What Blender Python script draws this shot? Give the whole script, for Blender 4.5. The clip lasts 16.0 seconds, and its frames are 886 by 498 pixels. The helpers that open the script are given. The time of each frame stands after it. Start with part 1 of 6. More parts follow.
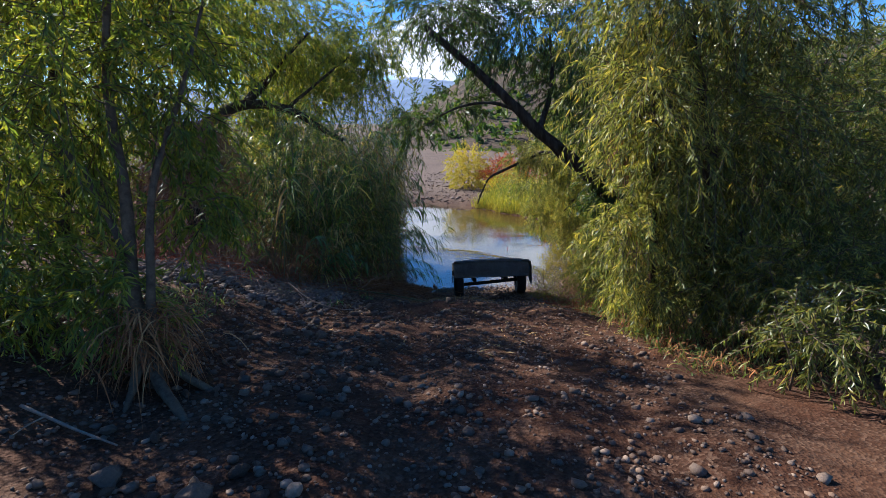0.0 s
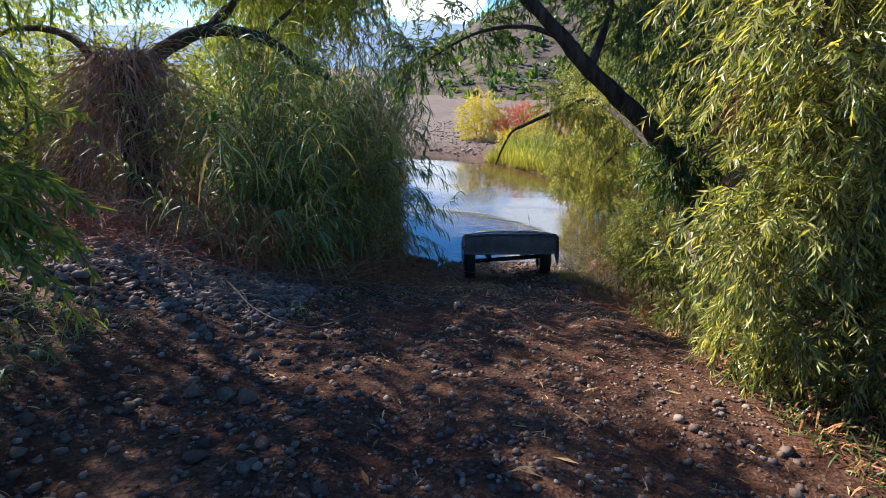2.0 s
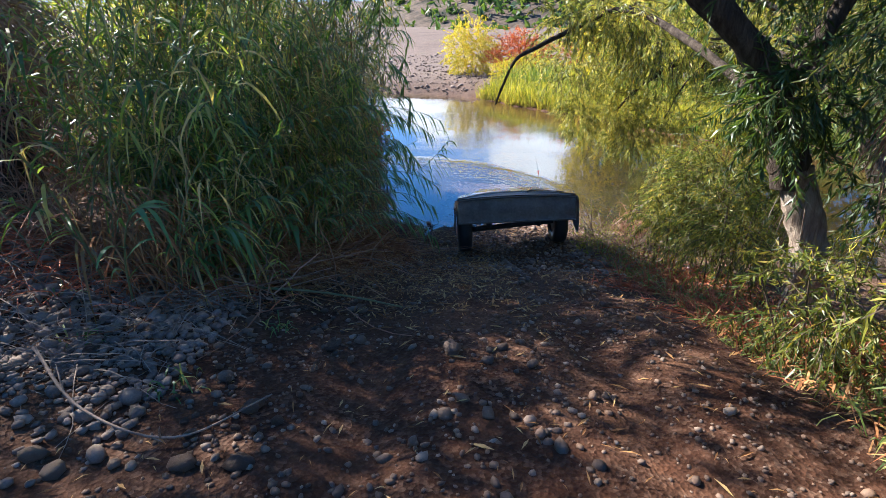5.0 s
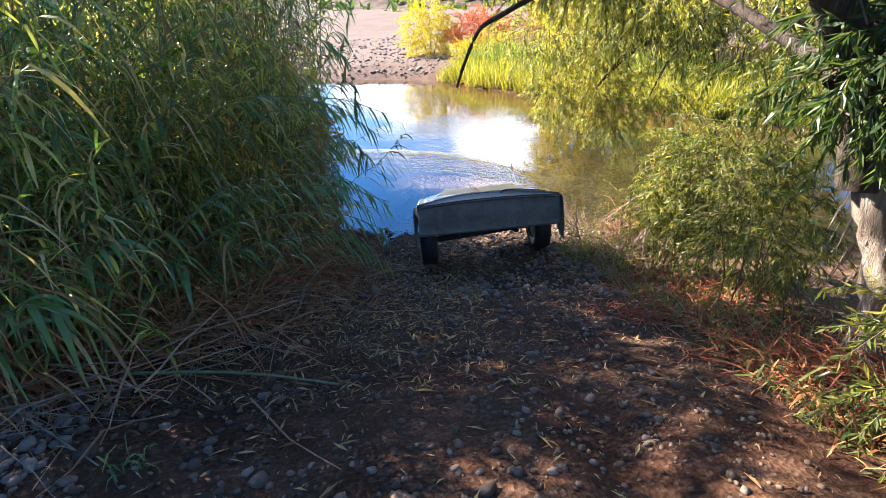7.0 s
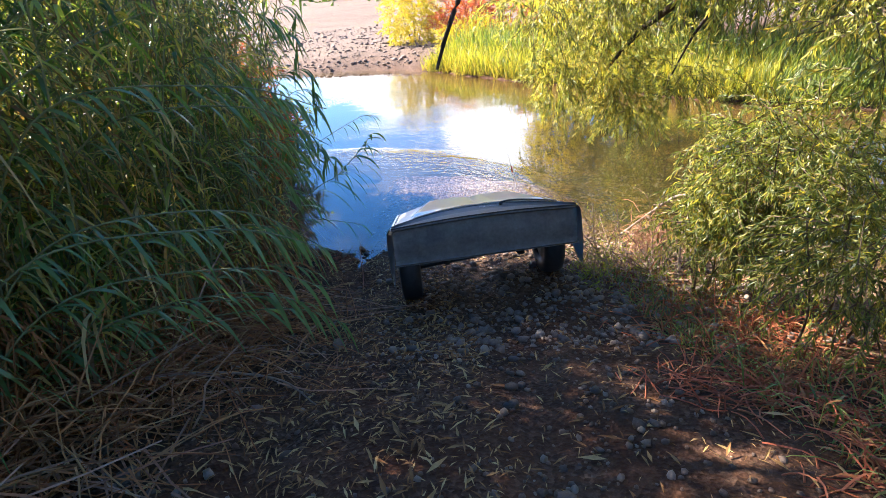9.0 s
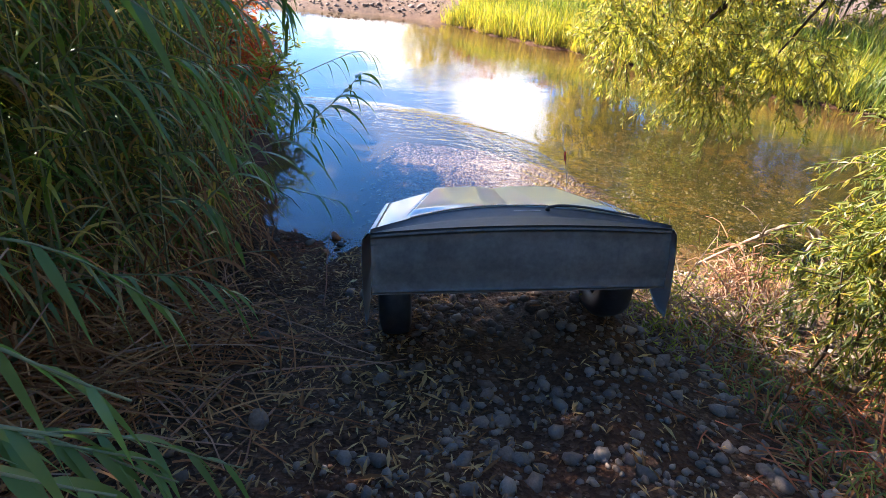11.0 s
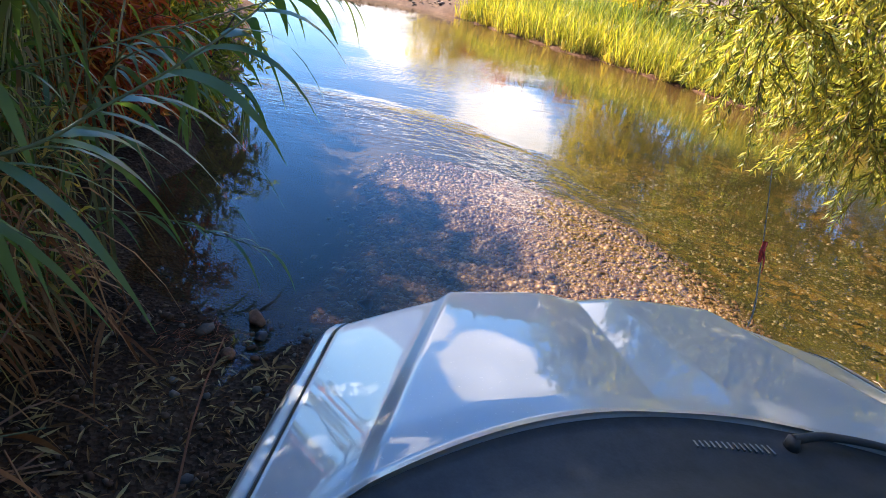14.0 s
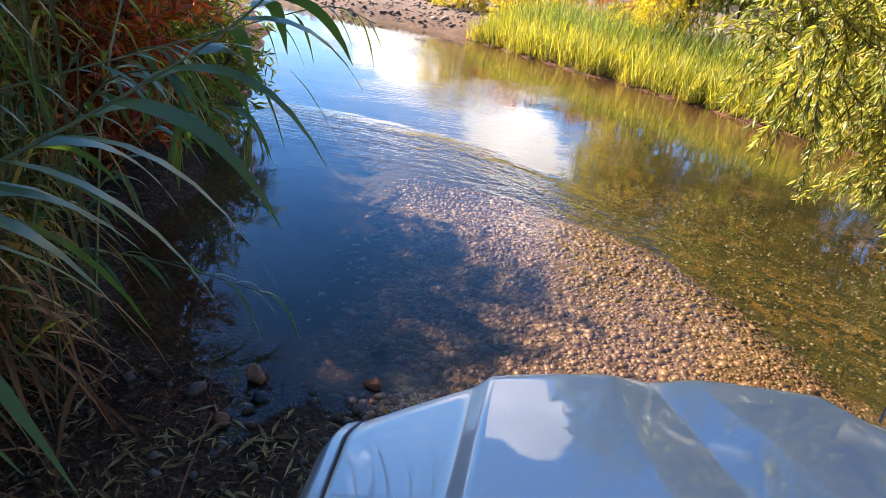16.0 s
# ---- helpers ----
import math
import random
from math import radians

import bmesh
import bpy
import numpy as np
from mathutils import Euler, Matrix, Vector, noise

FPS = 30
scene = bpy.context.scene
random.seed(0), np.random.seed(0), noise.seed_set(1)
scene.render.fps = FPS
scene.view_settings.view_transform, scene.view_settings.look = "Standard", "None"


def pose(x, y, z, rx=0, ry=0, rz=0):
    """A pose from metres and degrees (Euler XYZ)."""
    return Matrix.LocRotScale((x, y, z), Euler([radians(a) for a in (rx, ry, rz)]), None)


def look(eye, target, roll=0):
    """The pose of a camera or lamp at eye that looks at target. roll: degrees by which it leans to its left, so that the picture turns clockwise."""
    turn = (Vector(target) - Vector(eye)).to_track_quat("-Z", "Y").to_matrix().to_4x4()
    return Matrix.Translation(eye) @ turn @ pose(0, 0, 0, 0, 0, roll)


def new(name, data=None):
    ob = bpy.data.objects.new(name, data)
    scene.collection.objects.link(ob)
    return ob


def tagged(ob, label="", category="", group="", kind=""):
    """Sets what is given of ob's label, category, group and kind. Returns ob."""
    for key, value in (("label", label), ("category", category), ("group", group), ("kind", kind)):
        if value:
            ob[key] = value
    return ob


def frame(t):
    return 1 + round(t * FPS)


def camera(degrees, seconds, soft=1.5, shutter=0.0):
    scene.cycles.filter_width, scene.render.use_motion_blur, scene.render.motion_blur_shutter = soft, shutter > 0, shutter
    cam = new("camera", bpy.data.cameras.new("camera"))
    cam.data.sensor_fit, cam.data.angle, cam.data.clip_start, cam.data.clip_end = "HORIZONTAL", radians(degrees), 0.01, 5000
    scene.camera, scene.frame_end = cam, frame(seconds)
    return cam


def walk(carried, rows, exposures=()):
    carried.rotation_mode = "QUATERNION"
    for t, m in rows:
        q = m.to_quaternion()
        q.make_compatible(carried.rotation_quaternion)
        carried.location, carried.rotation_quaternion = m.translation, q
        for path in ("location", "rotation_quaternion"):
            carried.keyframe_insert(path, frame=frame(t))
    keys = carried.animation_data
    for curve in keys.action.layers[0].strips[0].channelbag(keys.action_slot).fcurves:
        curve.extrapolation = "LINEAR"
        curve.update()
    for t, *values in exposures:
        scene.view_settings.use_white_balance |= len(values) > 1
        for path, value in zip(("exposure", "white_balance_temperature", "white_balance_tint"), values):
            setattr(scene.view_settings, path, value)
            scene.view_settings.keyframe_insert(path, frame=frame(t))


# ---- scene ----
cam = camera(80.2, 16.0, soft=0.35)
METRES, EYE, TILT, LEAN, TURN = 13.0, 4.37, -12.4, 0.0, 0.0
ROWS = [
    (0.0, 0.0, 0.0, 0.0, 0.0, 0.0, 0.0),
    (0.5, -0.0009, 0.0478, 0.0087, 0.21, -1.16, -0.67),
    (1.0, -0.0016, 0.0918, 0.0161, 0.57, -2.17, -1.18),
    (1.5, 0.0014, 0.1415, 0.0249, 0.91, -4.19, -0.08),
    (2.0, -0.0013, 0.1822, 0.0301, 0.89, -5.43, -1.51),
    (2.5, 0.0035, 0.2186, 0.0364, 0.93, -6.6, 0.44),
    (3.0, 0.0044, 0.2606, 0.0398, 0.51, -8.37, 0.32),
    (3.5, 0.0028, 0.2888, 0.0426, 0.99, -8.94, -0.37),
    (4.0, 0.0023, 0.3142, 0.0435, 1.15, -10.14, -0.21),
    (6.5, 0.0127, 0.4541, 0.0553, -3.19, -13.21, 2.68),
    (7.0, 0.0168, 0.4865, 0.0553, -3.82, -13.66, 3.01),
    (7.5, 0.02, 0.521, 0.0547, -4.48, -14.24, 2.93),
    (8.0, 0.0246, 0.5564, 0.0544, -4.66, -15.36, 2.9),
    (8.5, 0.0315, 0.5788, 0.0568, -5.39, -14.12, 4.8),
    (9.0, 0.0341, 0.6109, 0.0563, -4.88, -14.62, 4.87),
    (11.5, 0.0387, 0.8086, 0.0412, -3.59, -19.06, -3.5),
    (12.0, 0.0411, 0.8489, 0.0386, -3.62, -20.0, -4.38),
    (12.5, 0.0383, 0.8868, 0.0328, -3.68, -20.72, -6.81),
    (13.0, 0.0367, 0.9225, 0.0293, -3.42, -20.32, -8.73),
    (13.5, 0.0365, 0.9491, 0.0285, -3.36, -18.95, -8.81),
    (14.0, 0.039, 0.9575, 0.0313, -3.29, -17.69, -7.64),
    (14.5, 0.038, 0.9657, 0.0312, -3.38, -17.34, -7.61),
    (15.0, 0.0388, 0.9695, 0.0325, -3.47, -16.83, -7.0),
    (15.5, 0.0371, 0.9778, 0.0319, -3.16, -16.36, -7.2),
    (16.0, 0.0342, 0.989, 0.0319, -2.36, -15.7, -7.36),
]
walk(cam, [(t, pose(0, 0, EYE, TILT, LEAN, TURN) @ pose(METRES * x, METRES * y, METRES * z, 90 + pitch, roll, yaw)) for t, x, y, z, yaw, pitch, roll in ROWS],
     [(0.0, 1.25, 5600, 11), (0.5, 1.72, 5600, 11), (2.5, 1.8, 5600, 11), (4.0, 2.0, 5600, 10), (6.5, 2.7, 6000, 12), (7.0, 2.83, 6100, 13), (9.0, 2.92, 6250, 14), (12.0, 2.9, 6600, 16), (14.0, 2.65, 6750, 16), (16.0, 2.5, 6750, 16)])

# ---- light ----
SUN_EL, SUN_AZ = 38.0, -53.0
sun_way = Vector((math.sin(radians(SUN_AZ)) * math.cos(radians(SUN_EL)), math.cos(radians(SUN_AZ)) * math.cos(radians(SUN_EL)), math.sin(radians(SUN_EL))))
sun = new("sun", bpy.data.lights.new("sun", "SUN"))
sun.data.energy, sun.data.angle, sun.data.color = 5.0, radians(0.55), (1.0, 0.91, 0.76)
sun.matrix_world = look(sun_way * 60, (0, 0, 0))


def direction(az, el):
    az, el = radians(az), radians(el)
    return (math.sin(az) * math.cos(el), math.cos(az) * math.cos(el), math.sin(el))


def make_world():
    w = bpy.data.worlds.new("sky")
    scene.world = w
    w.use_nodes = True
    nt = w.node_tree
    nt.nodes.clear()
    N, L = nt.nodes.new, nt.links.new
    out, bg = N("ShaderNodeOutputWorld"), N("ShaderNodeBackground")
    sky = N("ShaderNodeTexSky")
    sky.sky_type, sky.sun_disc = "NISHITA", False
    sky.sun_elevation, sky.sun_rotation = radians(SUN_EL), radians(SUN_AZ)
    sky.air_density, sky.dust_density, sky.ozone_density = 1.0, 0.15, 4.5
    co = N("ShaderNodeTexCoord")
    # broken cumulus: noise over the dome, gathered where the clouds stand
    squash = N("ShaderNodeMapping")
    squash.inputs["Scale"].default_value = (1, 1, 2.2)
    L(co.outputs["Generated"], squash.inputs[0])
    n1 = N("ShaderNodeTexNoise")
    n1.inputs["Scale"].default_value, n1.inputs["Detail"].default_value, n1.inputs["Roughness"].default_value = 4.6, 10, 0.62
    L(squash.outputs[0], n1.inputs["Vector"])
    total = n1.outputs["Fac"]
    for az, el, size, gain in ((10, 16, 6, 0.30), (15, 19, 4.5, 0.26), (-2, 8, 6, 0.30), (-8, 8, 4, 0.2), (3, 10, 4, 0.18), (24, 5, 7, 0.18), (-4, 52, 13, 0.15), (14, 46, 11, 0.15), (60, 30, 22, 0.08), (160, 35, 40, 0.1)):
        dot = N("ShaderNodeVectorMath")
        dot.operation = "DOT_PRODUCT"
        dot.inputs[1].default_value = direction(az, el)
        L(co.outputs["Generated"], dot.inputs[0])
        mr = N("ShaderNodeMapRange")
        mr.interpolation_type = "SMOOTHSTEP"
        mr.inputs["From Min"].default_value, mr.inputs["From Max"].default_value = math.cos(radians(size)), 1.0
        mr.inputs["To Min"].default_value, mr.inputs["To Max"].default_value = 0.0, gain
        L(dot.outputs["Value"], mr.inputs["Value"])
        add = N("ShaderNodeMath")
        L(total, add.inputs[0])
        L(mr.outputs[0], add.inputs[1])
        total = add.outputs[0]
    edge = N("ShaderNodeMapRange")
    edge.interpolation_type = "SMOOTHSTEP"
    edge.inputs["From Min"].default_value, edge.inputs["From Max"].default_value = 0.64, 0.76
    L(total, edge.inputs["Value"])
    n2 = N("ShaderNodeTexNoise")
    n2.inputs["Scale"].default_value, n2.inputs["Detail"].default_value = 7, 6
    L(squash.outputs[0], n2.inputs["Vector"])
    shade = N("ShaderNodeMapRange")
    shade.inputs["From Min"].default_value, shade.inputs["From Max"].default_value = 0.3, 0.7
    shade.inputs["To Min"].default_value, shade.inputs["To Max"].default_value = 3.4, 5.8
    L(n2.outputs["Fac"], shade.inputs["Value"])
    white = N("ShaderNodeVectorMath")
    white.operation = "SCALE"
    white.inputs[0].default_value = (0.97, 0.99, 1.03)
    L(shade.outputs[0], white.inputs["Scale"])
    mix = N("ShaderNodeMix")
    mix.data_type = "RGBA"
    L(edge.outputs[0], mix.inputs["Factor"])
    hsv = N("ShaderNodeHueSaturation")
    hsv.inputs["Saturation"].default_value, hsv.inputs["Value"].default_value = 1.28, 0.60
    hsv.inputs["Hue"].default_value = 0.505
    L(sky.outputs[0], hsv.inputs["Color"])
    L(hsv.outputs[0], mix.inputs["A"])
    L(white.outputs[0], mix.inputs["B"])
    bg.inputs["Strength"].default_value = 0.118
    L(mix.outputs["Result"], bg.inputs["Color"])
    L(bg.outputs[0], out.inputs[0])


make_world()


# ---- materials ----
def ramp(nt, source, stops):
    r = nt.nodes.new("ShaderNodeValToRGB")
    els = r.color_ramp.elements
    while len(els) < len(stops):
        els.new(0.5)
    for e, (p, c) in zip(els, stops):
        e.position, e.color = p, (*c, 1)
    nt.links.new(source, r.inputs[0])
    return r.outputs[0]


def noise_out(nt, scale, detail=6, rough=0.6, vector=None, out="Fac"):
    n = nt.nodes.new("ShaderNodeTexNoise")
    n.inputs["Scale"].default_value, n.inputs["Detail"].default_value, n.inputs["Roughness"].default_value = scale, detail, rough
    if vector is not None:
        nt.links.new(vector, n.inputs["Vector"])
    return n.outputs[out]


def blank(name):
    m = bpy.data.materials.new(name)
    m.use_nodes = True
    nt = m.node_tree
    nt.nodes.clear()
    return m, nt, nt.nodes.new("ShaderNodeOutputMaterial"), nt.nodes.new("ShaderNodeBsdfPrincipled")


def mixed(nt, a, b, fac, mode="MIX"):
    m = nt.nodes.new("ShaderNodeMix")
    m.data_type, m.blend_type = "RGBA", mode
    for v, i in ((fac, "Factor"), (a, "A"), (b, "B")):
        if hasattr(v, "is_output"):
            nt.links.new(v, m.inputs[i])
        elif isinstance(v, tuple):
            m.inputs[i].default_value = (*v, 1)
        else:
            m.inputs[i].default_value = v
    return m.outputs["Result"]


def bumped(nt, bsdf, height, strength, distance):
    b = nt.nodes.new("ShaderNodeBump")
    b.inputs["Strength"].default_value, b.inputs["Distance"].default_value = strength, distance
    nt.links.new(height, b.inputs["Height"])
    nt.links.new(b.outputs[0], bsdf.inputs["Normal"])


def solid(name, stops, scale=8, rough=0.8, bump=0.4, dist=0.01, metal=0.0, island=False, obj=False, stretch=None):
    """A grainy opaque surface: colour from noise at two scales and, for scattered pieces, from piece to piece."""
    m, nt, out, p = blank(name)
    co = nt.nodes.new("ShaderNodeTexCoord").outputs["Object"]
    if stretch:
        mp = nt.nodes.new("ShaderNodeMapping")
        mp.inputs["Scale"].default_value = stretch
        nt.links.new(co, mp.inputs[0])
        co = mp.outputs[0]
    n = noise_out(nt, scale, 8, 0.65, co)
    col = ramp(nt, n, stops)
    if island or obj:
        src = nt.nodes.new("ShaderNodeNewGeometry").outputs["Random Per Island"] if island else nt.nodes.new("ShaderNodeObjectInfo").outputs["Random"]
        piece = ramp(nt, src, [(i / (len(stops) - 1), c) for i, (_, c) in enumerate(stops)])
        col = mixed(nt, col, piece, 0.62)
    fine = noise_out(nt, scale * 7, 4, 0.6, co)
    col = mixed(nt, col, ramp(nt, fine, [(0.3, (0.62, 0.62, 0.62)), (0.7, (1, 1, 1))]), 0.7, "MULTIPLY")
    nt.links.new(col, p.inputs["Base Color"])
    p.inputs["Roughness"].default_value, p.inputs["Metallic"].default_value = rough, metal
    if rough >= 0.75:
        p.inputs["Specular IOR Level"].default_value = 0.15
    if bump:
        bumped(nt, p, fine, bump, dist)
    nt.links.new(p.outputs[0], out.inputs[0])
    return m


def leafy(name, stops, through_light=0.4, rough=0.45):
    """Leaves: colour differs from leaf to leaf, and light shines through them."""
    m, nt, out, p = blank(name)
    rnd = nt.nodes.new("ShaderNodeNewGeometry").outputs["Random Per Island"]
    co = nt.nodes.new("ShaderNodeTexCoord").outputs["Object"]
    col = ramp(nt, rnd, stops)
    patch = ramp(nt, noise_out(nt, 0.9, 3, 0.5, co), [(0.35, (0.72, 0.75, 0.7)), (0.65, (1.2, 1.15, 0.95))])
    col = mixed(nt, col, patch, 0.8, "MULTIPLY")
    nt.links.new(col, p.inputs["Base Color"])
    p.inputs["Roughness"].default_value = rough
    tr = nt.nodes.new("ShaderNodeBsdfTranslucent")
    nt.links.new(mixed(nt, col, (1.5, 1.45, 0.6), 1.0, "MULTIPLY"), tr.inputs["Color"])
    mx = nt.nodes.new("ShaderNodeMixShader")
    mx.inputs[0].default_value = through_light
    nt.links.new(p.outputs[0], mx.inputs[1])
    nt.links.new(tr.outputs[0], mx.inputs[2])
    nt.links.new(mx.outputs[0], out.inputs[0])
    return m


RIFFLE = (-1.6, 15.3, 4.65)


def water_material():
    m, nt, out, p = blank("creek_water")
    nt.nodes.remove(p)
    N, L = nt.nodes.new, nt.links.new
    co = N("ShaderNodeTexCoord").outputs["Object"]
    def calc(op, *args):
        node = N("ShaderNodeMath")
        node.operation = op
        for k, v in enumerate(args):
            if hasattr(v, "is_output"):
                L(v, node.inputs[k])
            else:
                node.inputs[k].default_value = v
        return node.outputs[0]

    def ease(v, a, b, lo, hi):
        node = N("ShaderNodeMapRange")
        node.interpolation_type = "SMOOTHSTEP"
        L(v, node.inputs["Value"])
        for name, x in (("From Min", a), ("From Max", b), ("To Min", lo), ("To Max", hi)):
            node.inputs[name].default_value = x
        return node.outputs[0]

    # the riffle bends round the gravel bar: r runs out from the bar's middle, the angle along the crest
    sp = N("ShaderNodeSeparateXYZ")
    L(co, sp.inputs[0])
    dx, dy = calc("SUBTRACT", sp.outputs["X"], RIFFLE[0]), calc("SUBTRACT", sp.outputs["Y"], RIFFLE[1])
    r = calc("SQRT", calc("ADD", calc("MULTIPLY", dx, dx), calc("MULTIPLY", dy, dy)))
    wobble = noise_out(nt, 0.55, 2, 0.5, co)
    off = calc("ADD", calc("SUBTRACT", r, RIFFLE[2] + 0.3), calc("MULTIPLY", wobble, 0.6))
    ang = calc("ARCTAN2", dy, dx)
    polar = N("ShaderNodeCombineXYZ")
    L(calc("ADD", r, calc("MULTIPLY", ang, 0.5)), polar.inputs[0])
    L(calc("MULTIPLY", ang, 1.1), polar.inputs[1])
    crest = noise_out(nt, 5.0, 3, 0.5, polar.outputs[0])
    flat = N("ShaderNodeMapping")
    flat.inputs["Rotation"].default_value = (0, 0, radians(20))
    flat.inputs["Scale"].default_value = (0.55, 2.2, 1)
    L(co, flat.inputs[0])
    ripple, swell = noise_out(nt, 5.5, 3, 0.55, flat.outputs[0]), noise_out(nt, 0.7, 2, 0.5, flat.outputs[0])
    calm = ramp(nt, noise_out(nt, 0.35, 2, 0.5, co), [(0.44, (0.03, 0.03, 0.03)), (0.66, (0.30, 0.30, 0.30))])
    inner, outer = ease(off, -1.7, 0.0, 0.0, 1.5), ease(off, 0.0, 0.45, 1.0, 0.0)
    strong = calc("MULTIPLY", inner, outer)
    h = calc("MULTIPLY", crest, strong)
    h = calc("MULTIPLY_ADD", ripple, calc("MULTIPLY_ADD", strong, 0.25, calm), h)
    h2 = calc("MULTIPLY_ADD", swell, 0.18, h)
    b = N("ShaderNodeBump")
    b.inputs["Strength"].default_value, b.inputs["Distance"].default_value = 0.8, 0.026
    L(h2, b.inputs["Height"])
    fr = N("ShaderNodeLayerWeight")
    L(b.outputs[0], fr.inputs["Normal"])
    power = N("ShaderNodeMath")
    power.operation = "POWER"
    L(fr.outputs["Facing"], power.inputs[0])
    power.inputs[1].default_value = 3.8
    gain = N("ShaderNodeMath")
    gain.operation, gain.use_clamp = "MULTIPLY_ADD", True
    L(power.outputs[0], gain.inputs[0])
    gain.inputs[1].default_value, gain.inputs[2].default_value = 0.97, 0.028
    gl, tr, mx = N("ShaderNodeBsdfGlossy"), N("ShaderNodeBsdfTransparent"), N("ShaderNodeMixShader")
    gl.inputs["Roughness"].default_value = 0.0
    L(b.outputs[0], gl.inputs["Normal"])
    tr.inputs["Color"].default_value = (0.88, 0.86, 0.70, 1)
    L(gain.outputs[0], mx.inputs[0])
    L(tr.outputs[0], mx.inputs[1])
    L(gl.outputs[0], mx.inputs[2])
    L(mx.outputs[0], out.inputs[0])
    return m


def ground_material():
    """Dark soil and gravel on the land, paler gravel on the bars, brown-green silt in the deep bed."""
    m, nt, out, p = blank("soil_and_gravel")
    N, L = nt.nodes.new, nt.links.new
    geo = N("ShaderNodeNewGeometry")
    sep = N("ShaderNodeSeparateXYZ")
    L(geo.outputs["Position"], sep.inputs[0])
    co = N("ShaderNodeTexCoord").outputs["Object"]
    soil = ramp(nt, noise_out(nt, 1.6, 8, 0.65, co), [(0.3, (0.036, 0.0125, 0.0060)), (0.5, (0.078, 0.0305, 0.0150)), (0.7, (0.135, 0.060, 0.0305))])
    vor = N("ShaderNodeTexVoronoi")
    vor.inputs["Scale"].default_value = 16
    L(co, vor.inputs["Vector"])
    peb = ramp(nt, vor.outputs["Color"], [(0.2, (0.045, 0.026, 0.018)), (0.5, (0.12, 0.068, 0.042)), (0.8, (0.24, 0.155, 0.105))])
    vor2 = N("ShaderNodeTexVoronoi")
    vor2.inputs["Scale"].default_value = 16
    vor2.feature = "DISTANCE_TO_EDGE"
    L(co, vor2.inputs["Vector"])
    peb = mixed(nt, peb, ramp(nt, vor2.outputs["Distance"], [(0.0, (0.25, 0.22, 0.2)), (0.12, (1, 1, 1))]), 1.0, "MULTIPLY")
    small = N("ShaderNodeTexVoronoi")
    small.inputs["Scale"].default_value, small.inputs["Randomness"].default_value = 42, 1.0
    L(co, small.inputs["Vector"])
    grit = ramp(nt, small.outputs["Color"], [(0.25, (0.020, 0.010, 0.006)), (0.55, (0.070, 0.036, 0.022)), (0.85, (0.17, 0.106, 0.070))])
    soil = mixed(nt, soil, grit, ramp(nt, noise_out(nt, 2.4, 4, 0.6, co), [(0.35, (0.08, 0.08, 0.08)), (0.65, (0.6, 0.6, 0.6))]))
    bar = mixed(nt, mixed(nt, peb, grit, 0.35), (0.17, 0.092, 0.048), 0.22)
    # how gravelly: patches on the land, all gravel in the shallows
    low = N("ShaderNodeMapRange")
    low.inputs["From Min"].default_value, low.inputs["From Max"].default_value = 0.55, 0.05
    L(sep.outputs["Z"], low.inputs["Value"])
    ford = N("ShaderNodeMapRange")
    ford.inputs["From Min"].default_value, ford.inputs["From Max"].default_value = 20.5, 18.0
    L(sep.outputs["Y"], ford.inputs["Value"])
    lowford = N("ShaderNodeMath")
    lowford.operation = "MULTIPLY"
    L(low.outputs[0], lowford.inputs[0])
    L(ford.outputs[0], lowford.inputs[1])
    wheel = N("ShaderNodeMapRange")
    wheel.inputs["From Min"].default_value, wheel.inputs["From Max"].default_value = -0.2, 0.9
    L(sep.outputs["X"], wheel.inputs["Value"])
    lowright = N("ShaderNodeMath")
    lowright.operation = "MULTIPLY"
    L(lowford.outputs[0], lowright.inputs[0])
    L(wheel.outputs[0], lowright.inputs[1])
    patch = ramp(nt, noise_out(nt, 0.8, 4, 0.6, co), [(0.45, (0, 0, 0)), (0.65, (0.4, 0.4, 0.4))])
    fac = N("ShaderNodeMath")
    fac.operation, fac.use_clamp = "ADD", True
    L(lowright.outputs[0], fac.inputs[0])
    L(patch, fac.inputs[1])
    col = mixed(nt, soil, bar, fac.outputs[0])
    deep = N("ShaderNodeMapRange")
    deep.inputs["From Min"].default_value, deep.inputs["From Max"].default_value = -0.17, -0.30
    L(sep.outputs["Z"], deep.inputs["Value"])
    silt = ramp(nt, noise_out(nt, 1.3, 5, 0.6, co), [(0.3, (0.009, 0.009, 0.0015)), (0.7, (0.034, 0.029, 0.005))])
    cob = N("ShaderNodeTexVoronoi")
    cob.inputs["Scale"].default_value = 10
    L(co, cob.inputs["Vector"])
    cobble = ramp(nt, cob.outputs["Color"], [(0.25, (0.009, 0.008, 0.002)), (0.55, (0.038, 0.025, 0.006)), (0.8, (0.115, 0.060, 0.014))])
    silt = mixed(nt, silt, cobble, ramp(nt, noise_out(nt, 0.9, 3, 0.6, co), [(0.4, (0.2, 0.2, 0.2)), (0.6, (0.75, 0.75, 0.75))]))
    pool = N("ShaderNodeMapRange")
    pool.inputs["From Min"].default_value, pool.inputs["From Max"].default_value = 1.8, 0.6
    L(sep.outputs["X"], pool.inputs["Value"])
    silt = mixed(nt, silt, (0.034, 0.025, 0.016), pool.outputs[0])
    col = mixed(nt, col, silt, deep.outputs[0])
    p.inputs["Specular IOR Level"].default_value = 0.12
    fine = noise_out(nt, 60, 5, 0.7, co)
    col = mixed(nt, col, ramp(nt, fine, [(0.3, (0.55, 0.55, 0.55)), (0.7, (1.1, 1.1, 1.1))]), 0.8, "MULTIPLY")
